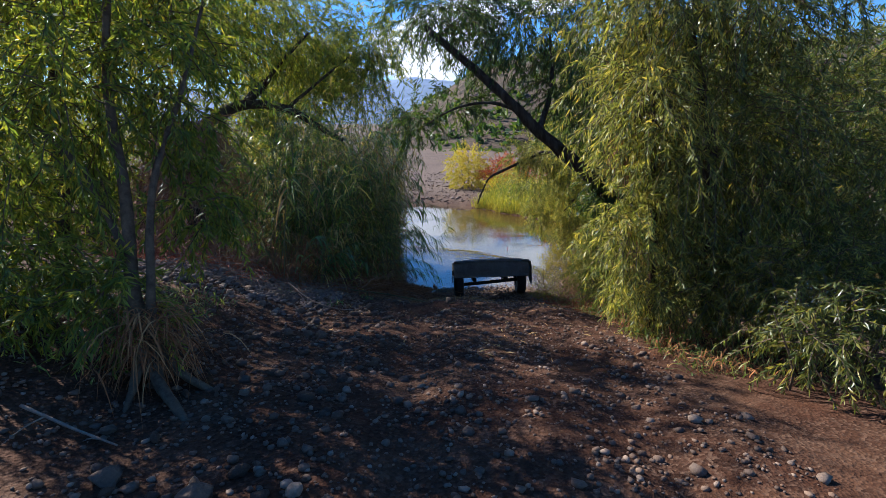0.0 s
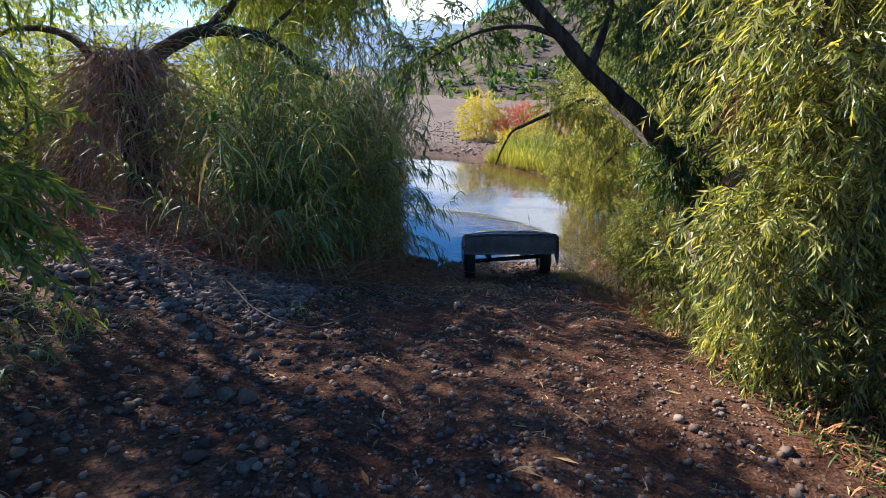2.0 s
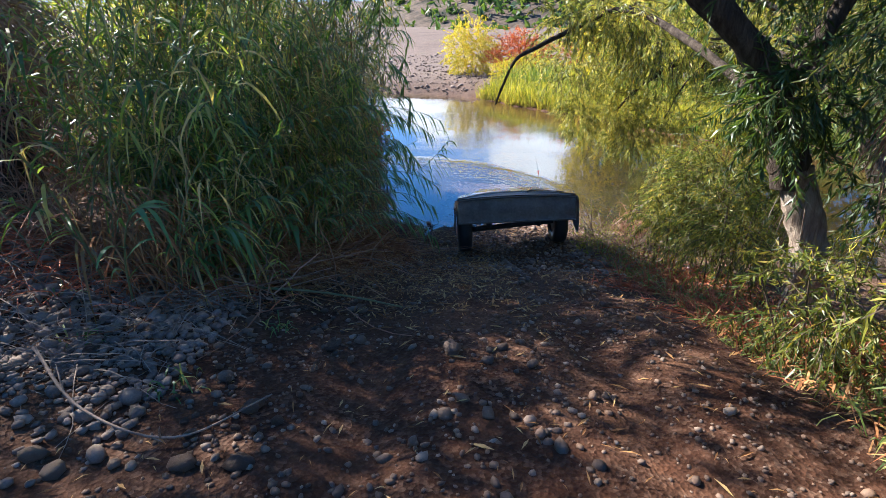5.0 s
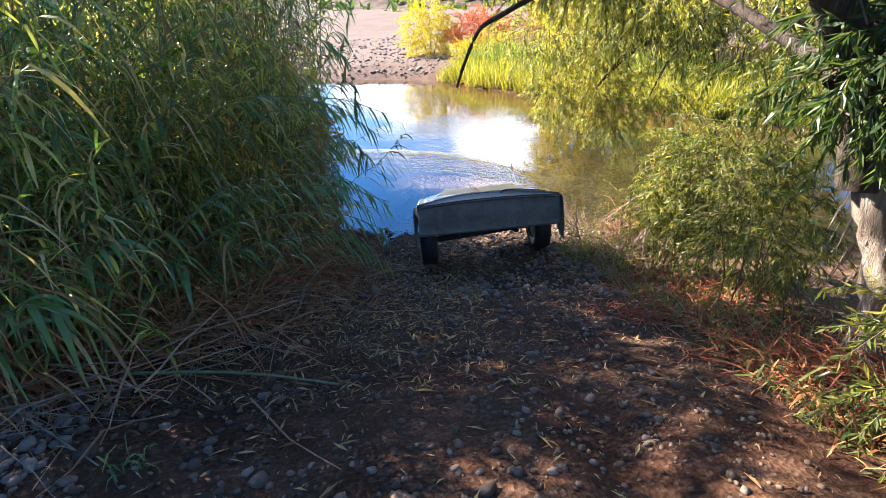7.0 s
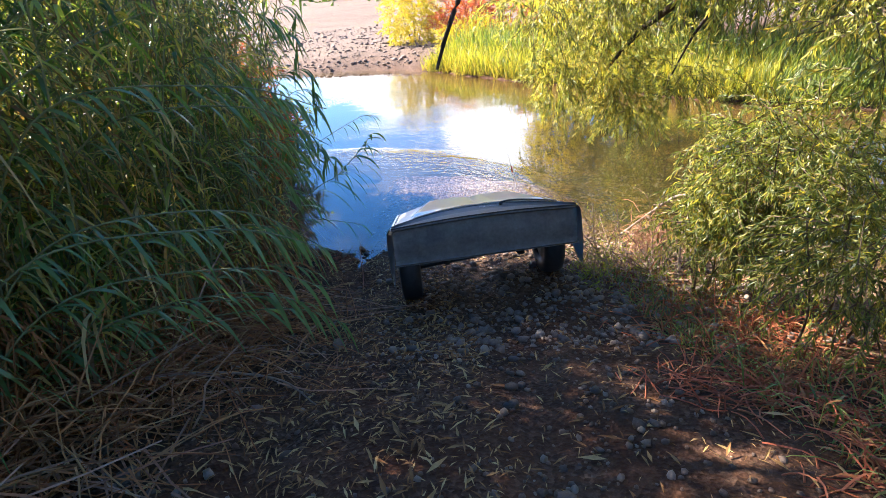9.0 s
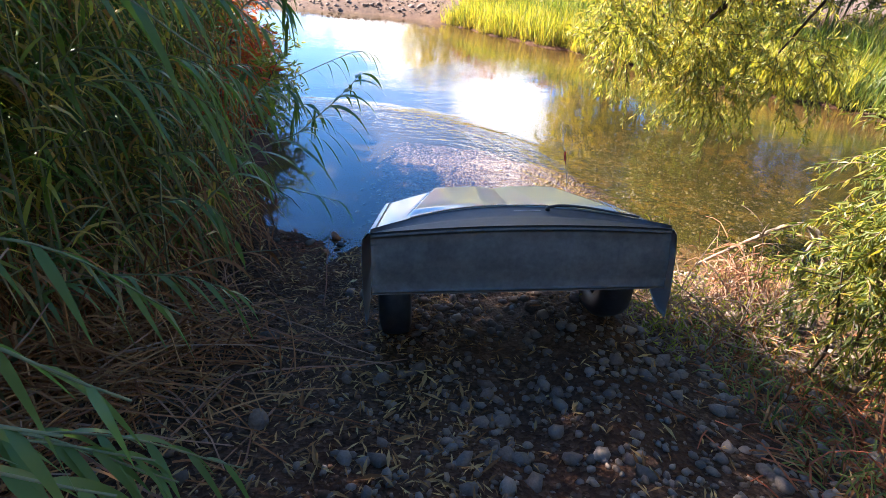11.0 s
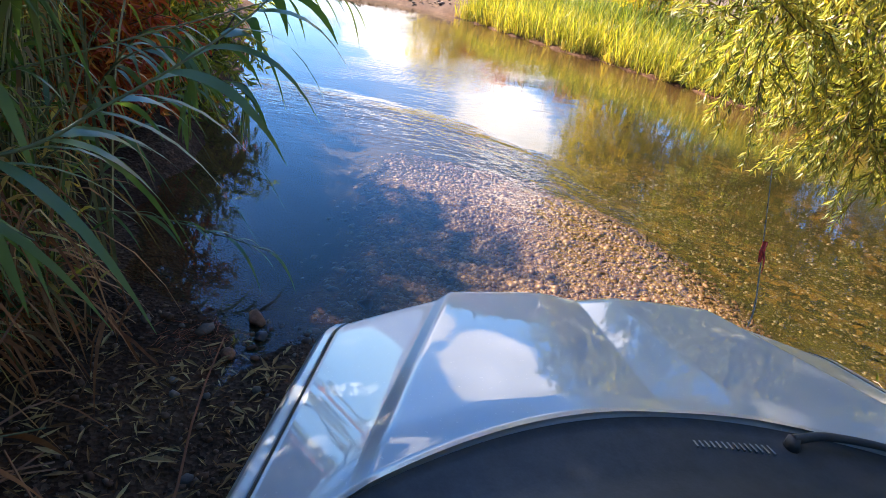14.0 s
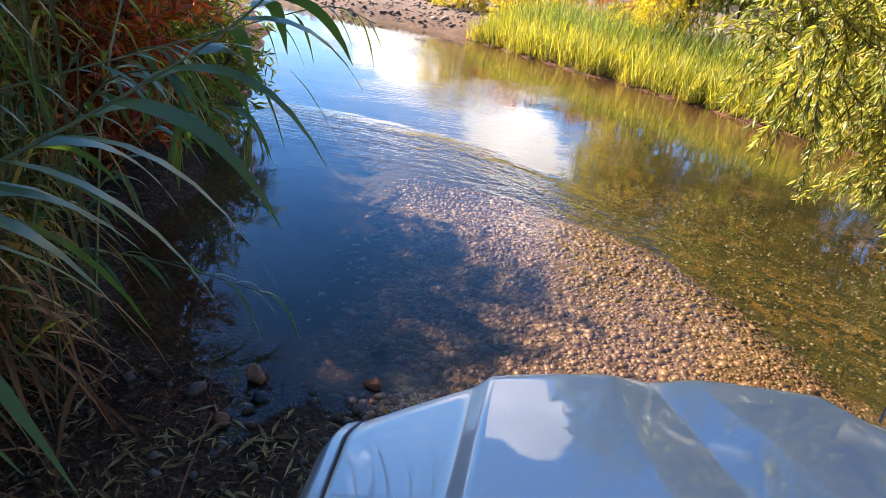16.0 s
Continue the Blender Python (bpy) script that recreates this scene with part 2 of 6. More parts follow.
    far = N("ShaderNodeMapRange")
    far.inputs["From Min"].default_value, far.inputs["From Max"].default_value = 30, 36
    L(sep.outputs["Y"], far.inputs["Value"])
    pale = ramp(nt, noise_out(nt, 0.25, 8, 0.7, co), [(0.3, (0.085, 0.064, 0.052)), (0.55, (0.145, 0.108, 0.088)), (0.75, (0.09, 0.082, 0.035))])
    col = mixed(nt, col, mixed(nt, pale, peb, 0.3), far.outputs[0])
    L(col, p.inputs["Base Color"])
    p.inputs["Roughness"].default_value = 0.9
    bumped(nt, p, mixed(nt, mixed(nt, fine, vor2.outputs["Distance"], 0.5), small.outputs["Distance"], 0.45), 0.9, 0.025)
    L(p.outputs[0], out.inputs[0])
    return m


def paint_material():
    m, nt, out, p = blank("silver_paint")
    co = nt.nodes.new("ShaderNodeTexCoord").outputs["Object"]
    dust = ramp(nt, noise_out(nt, 5, 9, 0.75, co), [(0.42, (0, 0, 0)), (0.75, (1, 1, 1))])
    spots = ramp(nt, noise_out(nt, 130, 2, 0.5, co), [(0.68, (0, 0, 0)), (0.74, (0.8, 0.8, 0.8))])
    col = mixed(nt, (0.42, 0.435, 0.44), (0.45, 0.44, 0.41), dust)
    col = mixed(nt, col, (0.60, 0.585, 0.55), spots)
    nt.links.new(col, p.inputs["Base Color"])
    p.inputs["Metallic"].default_value = 0.12
    p.inputs["Roughness"].default_value = 0.5
    p.inputs["Coat Weight"].default_value, p.inputs["Coat IOR"].default_value = 1.0, 1.7
    nt.links.new(mixed(nt, (0.01, 0.01, 0.01), (0.05, 0.05, 0.05), dust), p.inputs["Coat Roughness"])
    nt.links.new(p.outputs[0], out.inputs[0])
    return m


M_GROUND, M_WATER, M_PAINT = ground_material(), water_material(), paint_material()
STONE = [(0.25, (0.050, 0.036, 0.029)), (0.42, (0.140, 0.098, 0.074)), (0.58, (0.190, 0.112, 0.072)), (0.75, (0.37, 0.275, 0.205))]
M_BARSTONE = solid("bar_gravel", [(0.3, (0.105, 0.076, 0.060)), (0.5, (0.19, 0.138, 0.110)), (0.7, (0.32, 0.240, 0.190))], 14, 0.8, 0.5, 0.004, island=True)
M_STONE = solid("river_stone", STONE, 14, 0.75, 0.5, 0.004, island=True)
M_COBBLE = solid("river_cobble", STONE, 9, 0.75, 0.9, 0.012, obj=True)
WET = [(0.25, (0.026, 0.012, 0.008)), (0.42, (0.075, 0.031, 0.017)), (0.58, (0.125, 0.056, 0.035)), (0.75, (0.25, 0.150, 0.100))]
M_PEBBLE = solid("ford_pebble", WET, 12, 0.5, 0.4, 0.003, island=True)
M_BEDSTONE = solid("golden_bed_stone", [(0.25, (0.012, 0.009, 0.003)), (0.42, (0.040, 0.027, 0.008)), (0.58, (0.065, 0.040, 0.011)), (0.75, (0.115, 0.072, 0.020))], 10, 0.5, 0.4, 0.003, island=True)
M_GRIT = solid("shore_grit", [(0.25, (0.035, 0.015, 0.009)), (0.42, (0.10, 0.045, 0.025)), (0.58, (0.17, 0.085, 0.05)), (0.75, (0.34, 0.21, 0.14))], 12, 0.75, 0.4, 0.003, island=True)
M_REDROCK = solid("red_rock", [(0.3, (0.20, 0.070, 0.036)), (0.7, (0.42, 0.19, 0.105))], 9, 0.75)
M_BARK = solid("willow_bark", [(0.3, (0.035, 0.024, 0.018)), (0.5, (0.085, 0.062, 0.048)), (0.7, (0.16, 0.125, 0.10))], 9, 0.9, 1.0, 0.03, stretch=(1.6, 1.6, 0.25))
M_PALEBARK = solid("shaggy_pale_bark", [(0.3, (0.16, 0.11, 0.08)), (0.5, (0.38, 0.29, 0.22)), (0.7, (0.56, 0.46, 0.36))], 10, 0.9, 1.0, 0.03, stretch=(2, 2, 0.2))
M_TWIG = solid("twig_bark", [(0.3, (0.06, 0.04, 0.028)), (0.7, (0.20, 0.14, 0.09))], 12, 0.85, 0.2)
M_DEAD = solid("dead_wood", [(0.3, (0.16, 0.10, 0.075)), (0.7, (0.36, 0.27, 0.20))], 12, 0.85, 0.3)
M_STRAW = solid("dry_straw", [(0.2, (0.13, 0.040, 0.016)), (0.45, (0.27, 0.100, 0.038)), (0.65, (0.40, 0.175, 0.066)), (0.85, (0.54, 0.30, 0.125))], 5, 0.8, 0, island=True)
M_DRIFT = solid("flood_drift", [(0.2, (0.17, 0.065, 0.035)), (0.45, (0.32, 0.15, 0.085)), (0.65, (0.44, 0.24, 0.15)), (0.85, (0.55, 0.37, 0.25))], 5, 0.85, 0, island=True)
M_REDSTRAW = solid("red_brown_straw", [(0.3, (0.30, 0.070, 0.034)), (0.7, (0.52, 0.19, 0.095))], 5, 0.8, 0, island=True)
M_LITTER = solid("leaf_litter", [(0.2, (0.10, 0.035, 0.012)), (0.45, (0.24, 0.110, 0.040)), (0.65, (0.44, 0.260, 0.100)), (0.85, (0.62, 0.430, 0.180))], 5, 0.8, 0, island=True)
M_WILLOW = leafy("willow_leaf", [(0.0, (0.062, 0.092, 0.026)), (0.45, (0.135, 0.165, 0.042)), (0.85, (0.26, 0.255, 0.065)), (1.0, (0.48, 0.37, 0.08))], 0.48)
M_WILLOW_OLIVE = leafy("olive_willow_leaf", [(0.0, (0.052, 0.074, 0.022)), (0.5, (0.130, 0.150, 0.040)), (0.88, (0.26, 0.25, 0.064)), (1.0, (0.40, 0.31, 0.08))], 0.45, 0.38)
M_WILLOW_DARK = leafy("deep_green_willow_leaf", [(0.0, (0.030, 0.062, 0.020)), (0.6, (0.060, 0.100, 0.028)), (1.0, (0.12, 0.15, 0.035))])
M_WILLOW_LIGHT = leafy("yellow_green_willow_leaf", [(0.0, (0.09, 0.14, 0.028)), (0.5, (0.195, 0.235, 0.042)), (0.9, (0.30, 0.30, 0.05)), (1.0, (0.48, 0.36, 0.05))], 0.48)
M_WILLOW_GOLD = leafy("golden_green_willow_leaf", [(0.0, (0.10, 0.135, 0.038)), (0.5, (0.27, 0.275, 0.075)), (0.85, (0.42, 0.385, 0.11)), (1.0, (0.56, 0.43, 0.10))], 0.45)
M_CANE = leafy("cane_leaf", [(0.0, (0.042, 0.092, 0.025)), (0.45, (0.125, 0.205, 0.050)), (0.72, (0.29, 0.335, 0.085)), (0.90, (0.50, 0.42, 0.14)), (1.0, (0.52, 0.38, 0.18))], 0.52, 0.42)
M_CANE_NEAR = leafy("blue_green_cane_leaf", [(0.0, (0.055, 0.120, 0.046)), (0.7, (0.125, 0.205, 0.068)), (1.0, (0.34, 0.31, 0.10))], 0.38, 0.36)
M_DRYLEAF = leafy("dry_cane_leaf", [(0.0, (0.16, 0.085, 0.035)), (0.5, (0.34, 0.22, 0.10)), (1.0, (0.52, 0.40, 0.22))], 0.4, 0.6)
M_STALK = solid("cane_stalk", [(0.3, (0.10, 0.12, 0.04)), (0.7, (0.24, 0.22, 0.09))], 6, 0.6, 0.1)
M_GRASS = leafy("yellow_green_grass", [(0.0, (0.10, 0.14, 0.028)), (0.5, (0.27, 0.27, 0.045)), (1.0, (0.48, 0.39, 0.075))], 0.4)
M_GRASS_GREEN = leafy("green_grass", [(0.0, (0.06, 0.10, 0.028)), (0.6, (0.14, 0.19, 0.045)), (1.0, (0.28, 0.28, 0.09))], 0.4)
M_STRAW_GRASS = leafy("golden_grass", [(0.0, (0.20, 0.15, 0.045)), (0.6, (0.36, 0.27, 0.07)), (1.0, (0.50, 0.40, 0.13))], 0.35)
M_RED = leafy("red_autumn_leaf", [(0.0, (0.26, 0.030, 0.012)), (0.6, (0.46, 0.085, 0.020)), (1.0, (0.50, 0.21, 0.03))], 0.35)
M_ORANGE = leafy("orange_autumn_leaf", [(0.0, (0.20, 0.070, 0.018)), (0.6, (0.40, 0.14, 0.026)), (1.0, (0.42, 0.23, 0.05))], 0.35)
M_YELLOW = leafy("yellow_autumn_leaf", [(0.0, (0.34, 0.32, 0.02)), (0.6, (0.58, 0.49, 0.03)), (1.0, (0.62, 0.44, 0.04))], 0.4)
M_BLACK = solid("black_rubber", [(0.3, (0.018, 0.018, 0.019)), (0.7, (0.040, 0.040, 0.042))], 20, 0.55, 0.2, 0.002)
M_BULKHEAD = solid("dusty_bulkhead", [(0.3, (0.14, 0.120, 0.105)), (0.7, (0.26, 0.225, 0.195))], 4, 0.8, 0.2, 0.003)
M_STEEL = solid("dull_steel", [(0.3, (0.25, 0.25, 0.25)), (0.7, (0.42, 0.42, 0.42))], 20, 0.4, 0.1, 0.002, metal=0.8)
M_FLAG = solid("red_tape", [(0.3, (0.60, 0.03, 0.02)), (0.7, (0.75, 0.07, 0.04))], 20, 0.6, 0)
M_HILL = solid("scrubby_hillside", [(0.36, (0.022, 0.020, 0.010)), (0.46, (0.065, 0.046, 0.031)), (0.56, (0.115, 0.080, 0.056)), (0.66, (0.035, 0.036, 0.014))], 0.22, 0.95, 0.6, 0.6)
# the blue is distance haze painted into the mountain's colour
M_MOUNTAIN = solid("haze_blue_mountain", [(0.3, (0.15, 0.21, 0.32)), (0.7, (0.22, 0.29, 0.40))], 0.004, 1.0, 0)


# ---- mesh tools ----
def unit(a):
    return a / np.maximum(np.linalg.norm(a, axis=-1, keepdims=True), 1e-9)


def mesh_of(name, verts, faces, material, parent=None, smooth=False, label=""):
    """An object from arrays: verts (n, 3) and one or more arrays of faces, all of one size in each."""
    me = bpy.data.meshes.new(name)
    verts = np.asarray(verts, dtype=np.float32)
    faces = [np.asarray(f, dtype=np.int32) for f in (faces if isinstance(faces, (list, tuple)) else [faces]) if len(f)]
    me.vertices.add(len(verts))
    me.vertices.foreach_set("co", verts.ravel())
    loops = np.concatenate([f.ravel() for f in faces])
    sizes = np.concatenate([np.full(len(f), f.shape[1]) for f in faces])
    me.loops.add(len(loops))
    me.loops.foreach_set("vertex_index", loops)
    me.polygons.add(len(sizes))
    me.polygons.foreach_set("loop_start", np.concatenate([[0], np.cumsum(sizes)[:-1]]).astype(np.int32))
    me.polygons.foreach_set("use_smooth", np.full(len(sizes), smooth))
    me.update(calc_edges=True)
    me.materials.append(material)
    ob = new(name, me)
    if parent:
        ob.parent = parent
    if label:
        tagged(ob, label)
    return ob


def thing(name, label, category, group="", kind="", at=(0, 0, 0)):
    ob = new(name)
    ob.location = at
    ob.empty_display_size = 0.1
    return tagged(ob, label, category, group, kind)


def smooth_line(pts, per=6):
    """A Catmull-Rom line through the points."""
    p = np.asarray(pts, float)
    p = np.vstack([2 * p[0] - p[1], p, 2 * p[-1] - p[-2]])
    out = []
    for i in range(1, len(p) - 2):
        for s in np.arange(per) / per:
            out.append(0.5 * (2 * p[i] + (p[i + 1] - p[i - 1]) * s + (2 * p[i - 1] - 5 * p[i] + 4 * p[i + 1] - p[i + 2]) * s * s + (3 * p[i] - p[i - 1] - 3 * p[i + 1] + p[i + 2]) * s ** 3))
    out.append(p[-2])
    return np.array(out)


def tube_arrays(line, r0, r1, sides=8, rough=0.0, rng=None, start=0):
    line = np.asarray(line, float)
    n = len(line)
    tan = unit(np.gradient(line, axis=0))
    ref = np.where(np.abs(tan[:, 2:3]) > 0.9, np.array([[1.0, 0, 0]]), np.array([[0, 0, 1.0]]))
    a = unit(np.cross(tan, ref))
    b = np.cross(tan, a)
    ang = np.linspace(0, 2 * np.pi, sides, endpoint=False)
    r = np.linspace(r0, r1, n)[:, None, None]
    if rough and rng is not None:
        r = r * (1 + rng.normal(0, rough, (n, sides, 1)))
    v = line[:, None, :] + r * (a[:, None, :] * np.cos(ang)[None, :, None] + b[:, None, :] * np.sin(ang)[None, :, None])
    i, j = np.meshgrid(np.arange(n - 1), np.arange(sides), indexing="ij")
    j2 = (j + 1) % sides
    f = np.stack([i * sides + j, i * sides + j2, (i + 1) * sides + j2, (i + 1) * sides + j], -1).reshape(-1, 4)
    return v.reshape(-1, 3), f + start


def tubes(name, lines, material, parent=None, sides=8, rough=0.06, rng=None, label=""):
    """One mesh of tapered tubes; lines are (points, first radius, last radius)."""
    vs, fs, k = [], [], 0
    for pts, r0, r1 in lines:
        v, f = tube_arrays(pts, r0, r1, sides, rough, rng, k)
        vs.append(v), fs.append(f)
        k += len(v)
    return mesh_of(name, np.vstack(vs), np.vstack(fs), material, parent, True, label)


def many_tubes(lines, r0, r1):
    """Three-sided tubes for lines (n, k, 3) of one length."""
    n, k, _ = lines.shape
    tan = unit(np.gradient(lines, axis=1))
    a = unit(np.cross(tan, np.array([0.31, 0.17, 0.94])))
    b = np.cross(tan, a)
    r = np.linspace(r0, r1, k)[None, :, None]
    ring = [lines + r * (a * math.cos(t) + b * math.sin(t)) for t in (0, 2.094, 4.189)]
    v = np.stack(ring, 2).reshape(-1, 3)
    base = (np.arange(n)[:, None] * k + np.arange(k - 1)[None]) * 3
    f = np.concatenate([np.stack([base + s, base + (s + 1) % 3, base + 3 + (s + 1) % 3, base + 3 + s], -1).reshape(-1, 4) for s in range(3)])
    return v, f


def quick_leaves(p, d, length, width, rng):
    """Lance-shaped leaves of one folded quad."""
    n = len(p)
    side = unit(np.cross(d, unit(rng.normal(size=(n, 3)))))
    nrm = np.cross(side, d)
    mid = p + d * (length * 0.42)[:, None]
    w = (width * 0.5)[:, None]
    v = np.stack([p, mid + side * w + nrm * w * 0.5, p + d * length[:, None] - nrm * (length * 0.10)[:, None], mid - side * w + nrm * w * 0.5], 1).reshape(-1, 3)
    return v, np.arange(n * 4).reshape(n, 4)


def strap_leaves(p, d, length, width, droop, rng, seg=4):
    """Long strap leaves that bend over under their weight."""
    n = len(p)
    s = np.linspace(0, 1, seg + 1)[None, :, None]
    L = length[:, None, None]
    line = p[:, None] + d[:, None] * L * (s - 0.15 * s ** 2) - np.array([0, 0, 1.0]) * L * droop[:, None, None] * s ** 2.2
    tan = unit(np.gradient(line, axis=1))
    side = unit(np.cross(tan, np.array([0, 0, 1.0])) + rng.normal(0, 0.25, (n, 1, 3)))
    prof = np.interp(np.linspace(0, 1, seg + 1), [0, 0.12, 0.35, 0.7, 1], [0.45, 0.9, 1, 0.62, 0.03])[None, :, None] * width[:, None, None] / 2
    v = np.stack([line - side * prof, line + side * prof], 2).reshape(-1, 3)
    base = (np.arange(n)[:, None] * (seg + 1) + np.arange(seg)[None]) * 2
    return v, np.stack([base, base + 1, base + 3, base + 2], -1).reshape(-1, 4)


def droopers(p, d, length, droop, rng, seg=4):
    """Twigs that start along d and bend down: lines (n, seg + 1, 3)."""
    n = len(p)
    out, q, way = [p], p.copy(), d.copy()
    for _ in range(seg):
        way = unit(way + np.array([0, 0, -1.0]) * droop * 1.5 + rng.normal(0, 0.10, (n, 3)))
        q = q + way * (length / seg)[:, None]
        out.append(q)
    return np.stack(out, 1)


def on_lines(lines, per, rng):
    """Random places along lines and the lines' directions there."""
    n, k, _ = lines.shape
    t = (np.arange(per)[None] + rng.random((n, per))) / per * (k - 1.001)
    i = t.astype(int)
    f = (t - i)[..., None]
    rows = np.arange(n)[:, None]
    a, b = lines[rows, i], lines[rows, i + 1]
    return (a + (b - a) * f).reshape(-1, 3), unit(b - a).reshape(-1, 3)


def join(parts):
    vs, fs, k = [], [], 0
    for v, f in parts:
        vs.append(v), fs.append(f + k)
        k += len(v)
    return np.vstack(vs), np.vstack(fs)


def crown(blobs, rng, leaf=(0.12, 0.020), per=36, droop=0.22, hang=0.5, floor=0.02):
    """Leaves and twigs of a crown whose clumps are (centre, radii, twigs, length)."""
    leaves, twigs = [], []
    for c, r, n, length in blobs:
        w = unit(rng.normal(size=(n, 3)))
        p = np.array(c) + w * np.array(r) * (rng.random((n, 1)) ** 0.45)
        d = unit(w * 0.8 + rng.normal(0, 0.5, (n, 3)) + np.array([0, 0, 0.25]))
        lines = droopers(p, d, length * rng.uniform(0.5, 1.25, n), droop, rng)
        lines[..., 2] = np.maximum(lines[..., 2], floor)
        twigs.append(many_tubes(lines[:, ::2], 0.006, 0.002))
        q, t = on_lines(lines, per, rng)
        m = len(q)
        ld = unit(t * 0.55 + unit(rng.normal(size=(m, 3))) * 0.75 + np.array([0, 0, -hang]))
        leaves.append(quick_leaves(q, ld, leaf[0] * rng.uniform(0.55, 1.3, m), leaf[1] * rng.uniform(0.7, 1.3, m), rng))
    return join(leaves), join(twigs)


def tree(name, label, limbs, blobs, leaf_mat, seed, bark=None, category="tree", group="", sides=9, **kw):
    rng = np.random.default_rng(seed)
    ob = thing(name, label, category, group)
    lines = [(smooth_line(p), a, b) for p, a, b in limbs]
    tubes("trunk", lines, bark or M_BARK, ob, sides, 0.07, rng)
    lv, tw = crown(blobs, rng, **kw)
    mesh_of("crown", *lv, leaf_mat, ob)
    tagged(mesh_of("branchwork", *tw, M_TWIG, ob), kind="stuff")
    return ob


# ---- ground and creek ----
CREEK = np.array([(-1.15, 15.2), (-0.5, 14.75), (0.2, 14.6), (1.0, 14.55), (1.8, 14.7), (2.5, 14.6), (3.1, 14.15), (4.0, 13.8), (5.0, 13.3), (7.0, 12.4), (10, 10.6), (16, 7), (40, -2),
                  (44, 4), (18, 15.5), (13, 18.4), (10, 20.9), (8.3, 22.4), (6.6, 25), (3.6, 29), (1.8, 31.5), (0.2, 32.6), (-2, 33.2), (-4, 33.8), (-6.5, 35), (-7.5, 34), (-5.2, 31), (-3.7, 27), (-2.7, 23), (-2.1, 20.5), (-1.75, 17.5), (-1.4, 16)])


def shore_distance(x, y):
    """Metres to the water's edge, minus inside the creek."""
    p = np.stack([x, y], -1)
    best = np.full(x.shape, 1e9)
    inside = np.zeros(x.shape, bool)
    for a, b in zip(CREEK, np.roll(CREEK, -1, 0)):
        ab = b - a
        t = np.clip(((p - a) @ ab) / (ab @ ab), 0, 1)
        best = np.minimum(best, np.linalg.norm(p - a - t[..., None] * ab, axis=-1))
        cross = ((a[1] > y) != (b[1] > y)) & (x < (b[0] - a[0]) * (y - a[1]) / (b[1] - a[1] + 1e-12) + a[0])
        inside ^= cross
    return np.where(inside, -best, best) + smoothstep(14.9, 17.5, y + 0.6 * np.abs(x - 1)) * (0.28 * waves(x, y, 3.0, 6) + 0.10 * waves(x, y, 0.8, 7))


def waves(x, y, scale, seed):
    """Cheap smooth noise from a few turned sines."""
    rng = np.random.default_rng(seed)
    z = np.zeros_like(x)
    for _ in range(7):
        a, f, ph = rng.uniform(0, 6.283), rng.uniform(0.6, 2.2) / scale, rng.uniform(0, 6.283)
        z = z + np.sin((x * math.cos(a) + y * math.sin(a)) * f * 6.283 + ph)
    return z / 7


def smoothstep(a, b, v):
    t = np.clip((v - a) / (b - a), 0, 1)
    return t * t * (3 - 2 * t)


def height(x, y):
    x, y = np.asarray(x, float), np.asarray(y, float)
    sd = shore_distance(x, y)
    near = np.interp(sd, [0, 1.2, 2.6, 4.2, 6.6, 10.5, 15, 30, 200], [0, 0.09, 0.45, 1.02, 1.75, 2.42, 2.78, 3.1, 4])
    far = np.interp(sd, [0, 0.25, 1.5, 6, 30, 90, 400], [0, 0.18, 0.42, 0.65, 1.2, 2.2, 6])
    far_side = np.where(x < 0, smoothstep(15.5, 18.0, y), smoothstep(15.0, 17.0, y + 0.5 * np.maximum(x - 3, 0)))
    land = near + (far - near) * far_side
    # rising bank left of the track, and the two wheel ruts
    land = land + (1 - far_side) * 0.42 * smoothstep(1.5, 4.0, -x) * smoothstep(13, 8, y)
    track = (1 - far_side) * smoothstep(15, 13.5, y)
    for rut in (-0.35, 1.25):
        land = land - track * 0.07 * np.exp(-((x - rut - 0.12 * np.sin(y * 0.5)) / 0.22) ** 2)
    land = land + 0.17 * np.exp(-((x - 2.0) / 0.7) ** 2 - ((y - 13.1) / 0.9) ** 2)
    rough = 0.05 * waves(x, y, 1.7, 3) + 0.02 * waves(x, y, 0.5, 4)
    land = np.maximum(land + rough * smoothstep(0, 2.5, sd), -0.01 + 0.02 * sd)
    d = -sd
    ford = smoothstep(-0.5, 0.5, x - 0.1 * (16 - y)) * smoothstep(0.7, -0.3, np.hypot(x + 1.6, y - 15.3) - 4.9) * smoothstep(19.0, 16.8, y)
    bed = -np.interp(d, [0, 0.5, 1.5, 4, 8], [0, 0.10, 0.34, 0.55, 0.65]) * (1 - 0.66 * ford) + 0.015 * waves(x, y, 0.9, 5)
    bed = bed * (1 + 0.9 * smoothstep(0.5, -0.4, x) * smoothstep(0.0, 0.5, d))
    return np.where(sd > 0, land, np.minimum(bed, -0.004))


def steps(lo, hi, fine, grow, far_lo, far_hi):
    a = list(np.arange(lo, hi, fine))
    s, v = fine, a[-1]
    while v < far_hi:
        s *= grow
        v += s
        a.append(v)
    s, v, b = fine, lo, []
    while v > far_lo:
        s *= grow
        v -= s
        b.append(v)
    return np.array(b[::-1] + a)


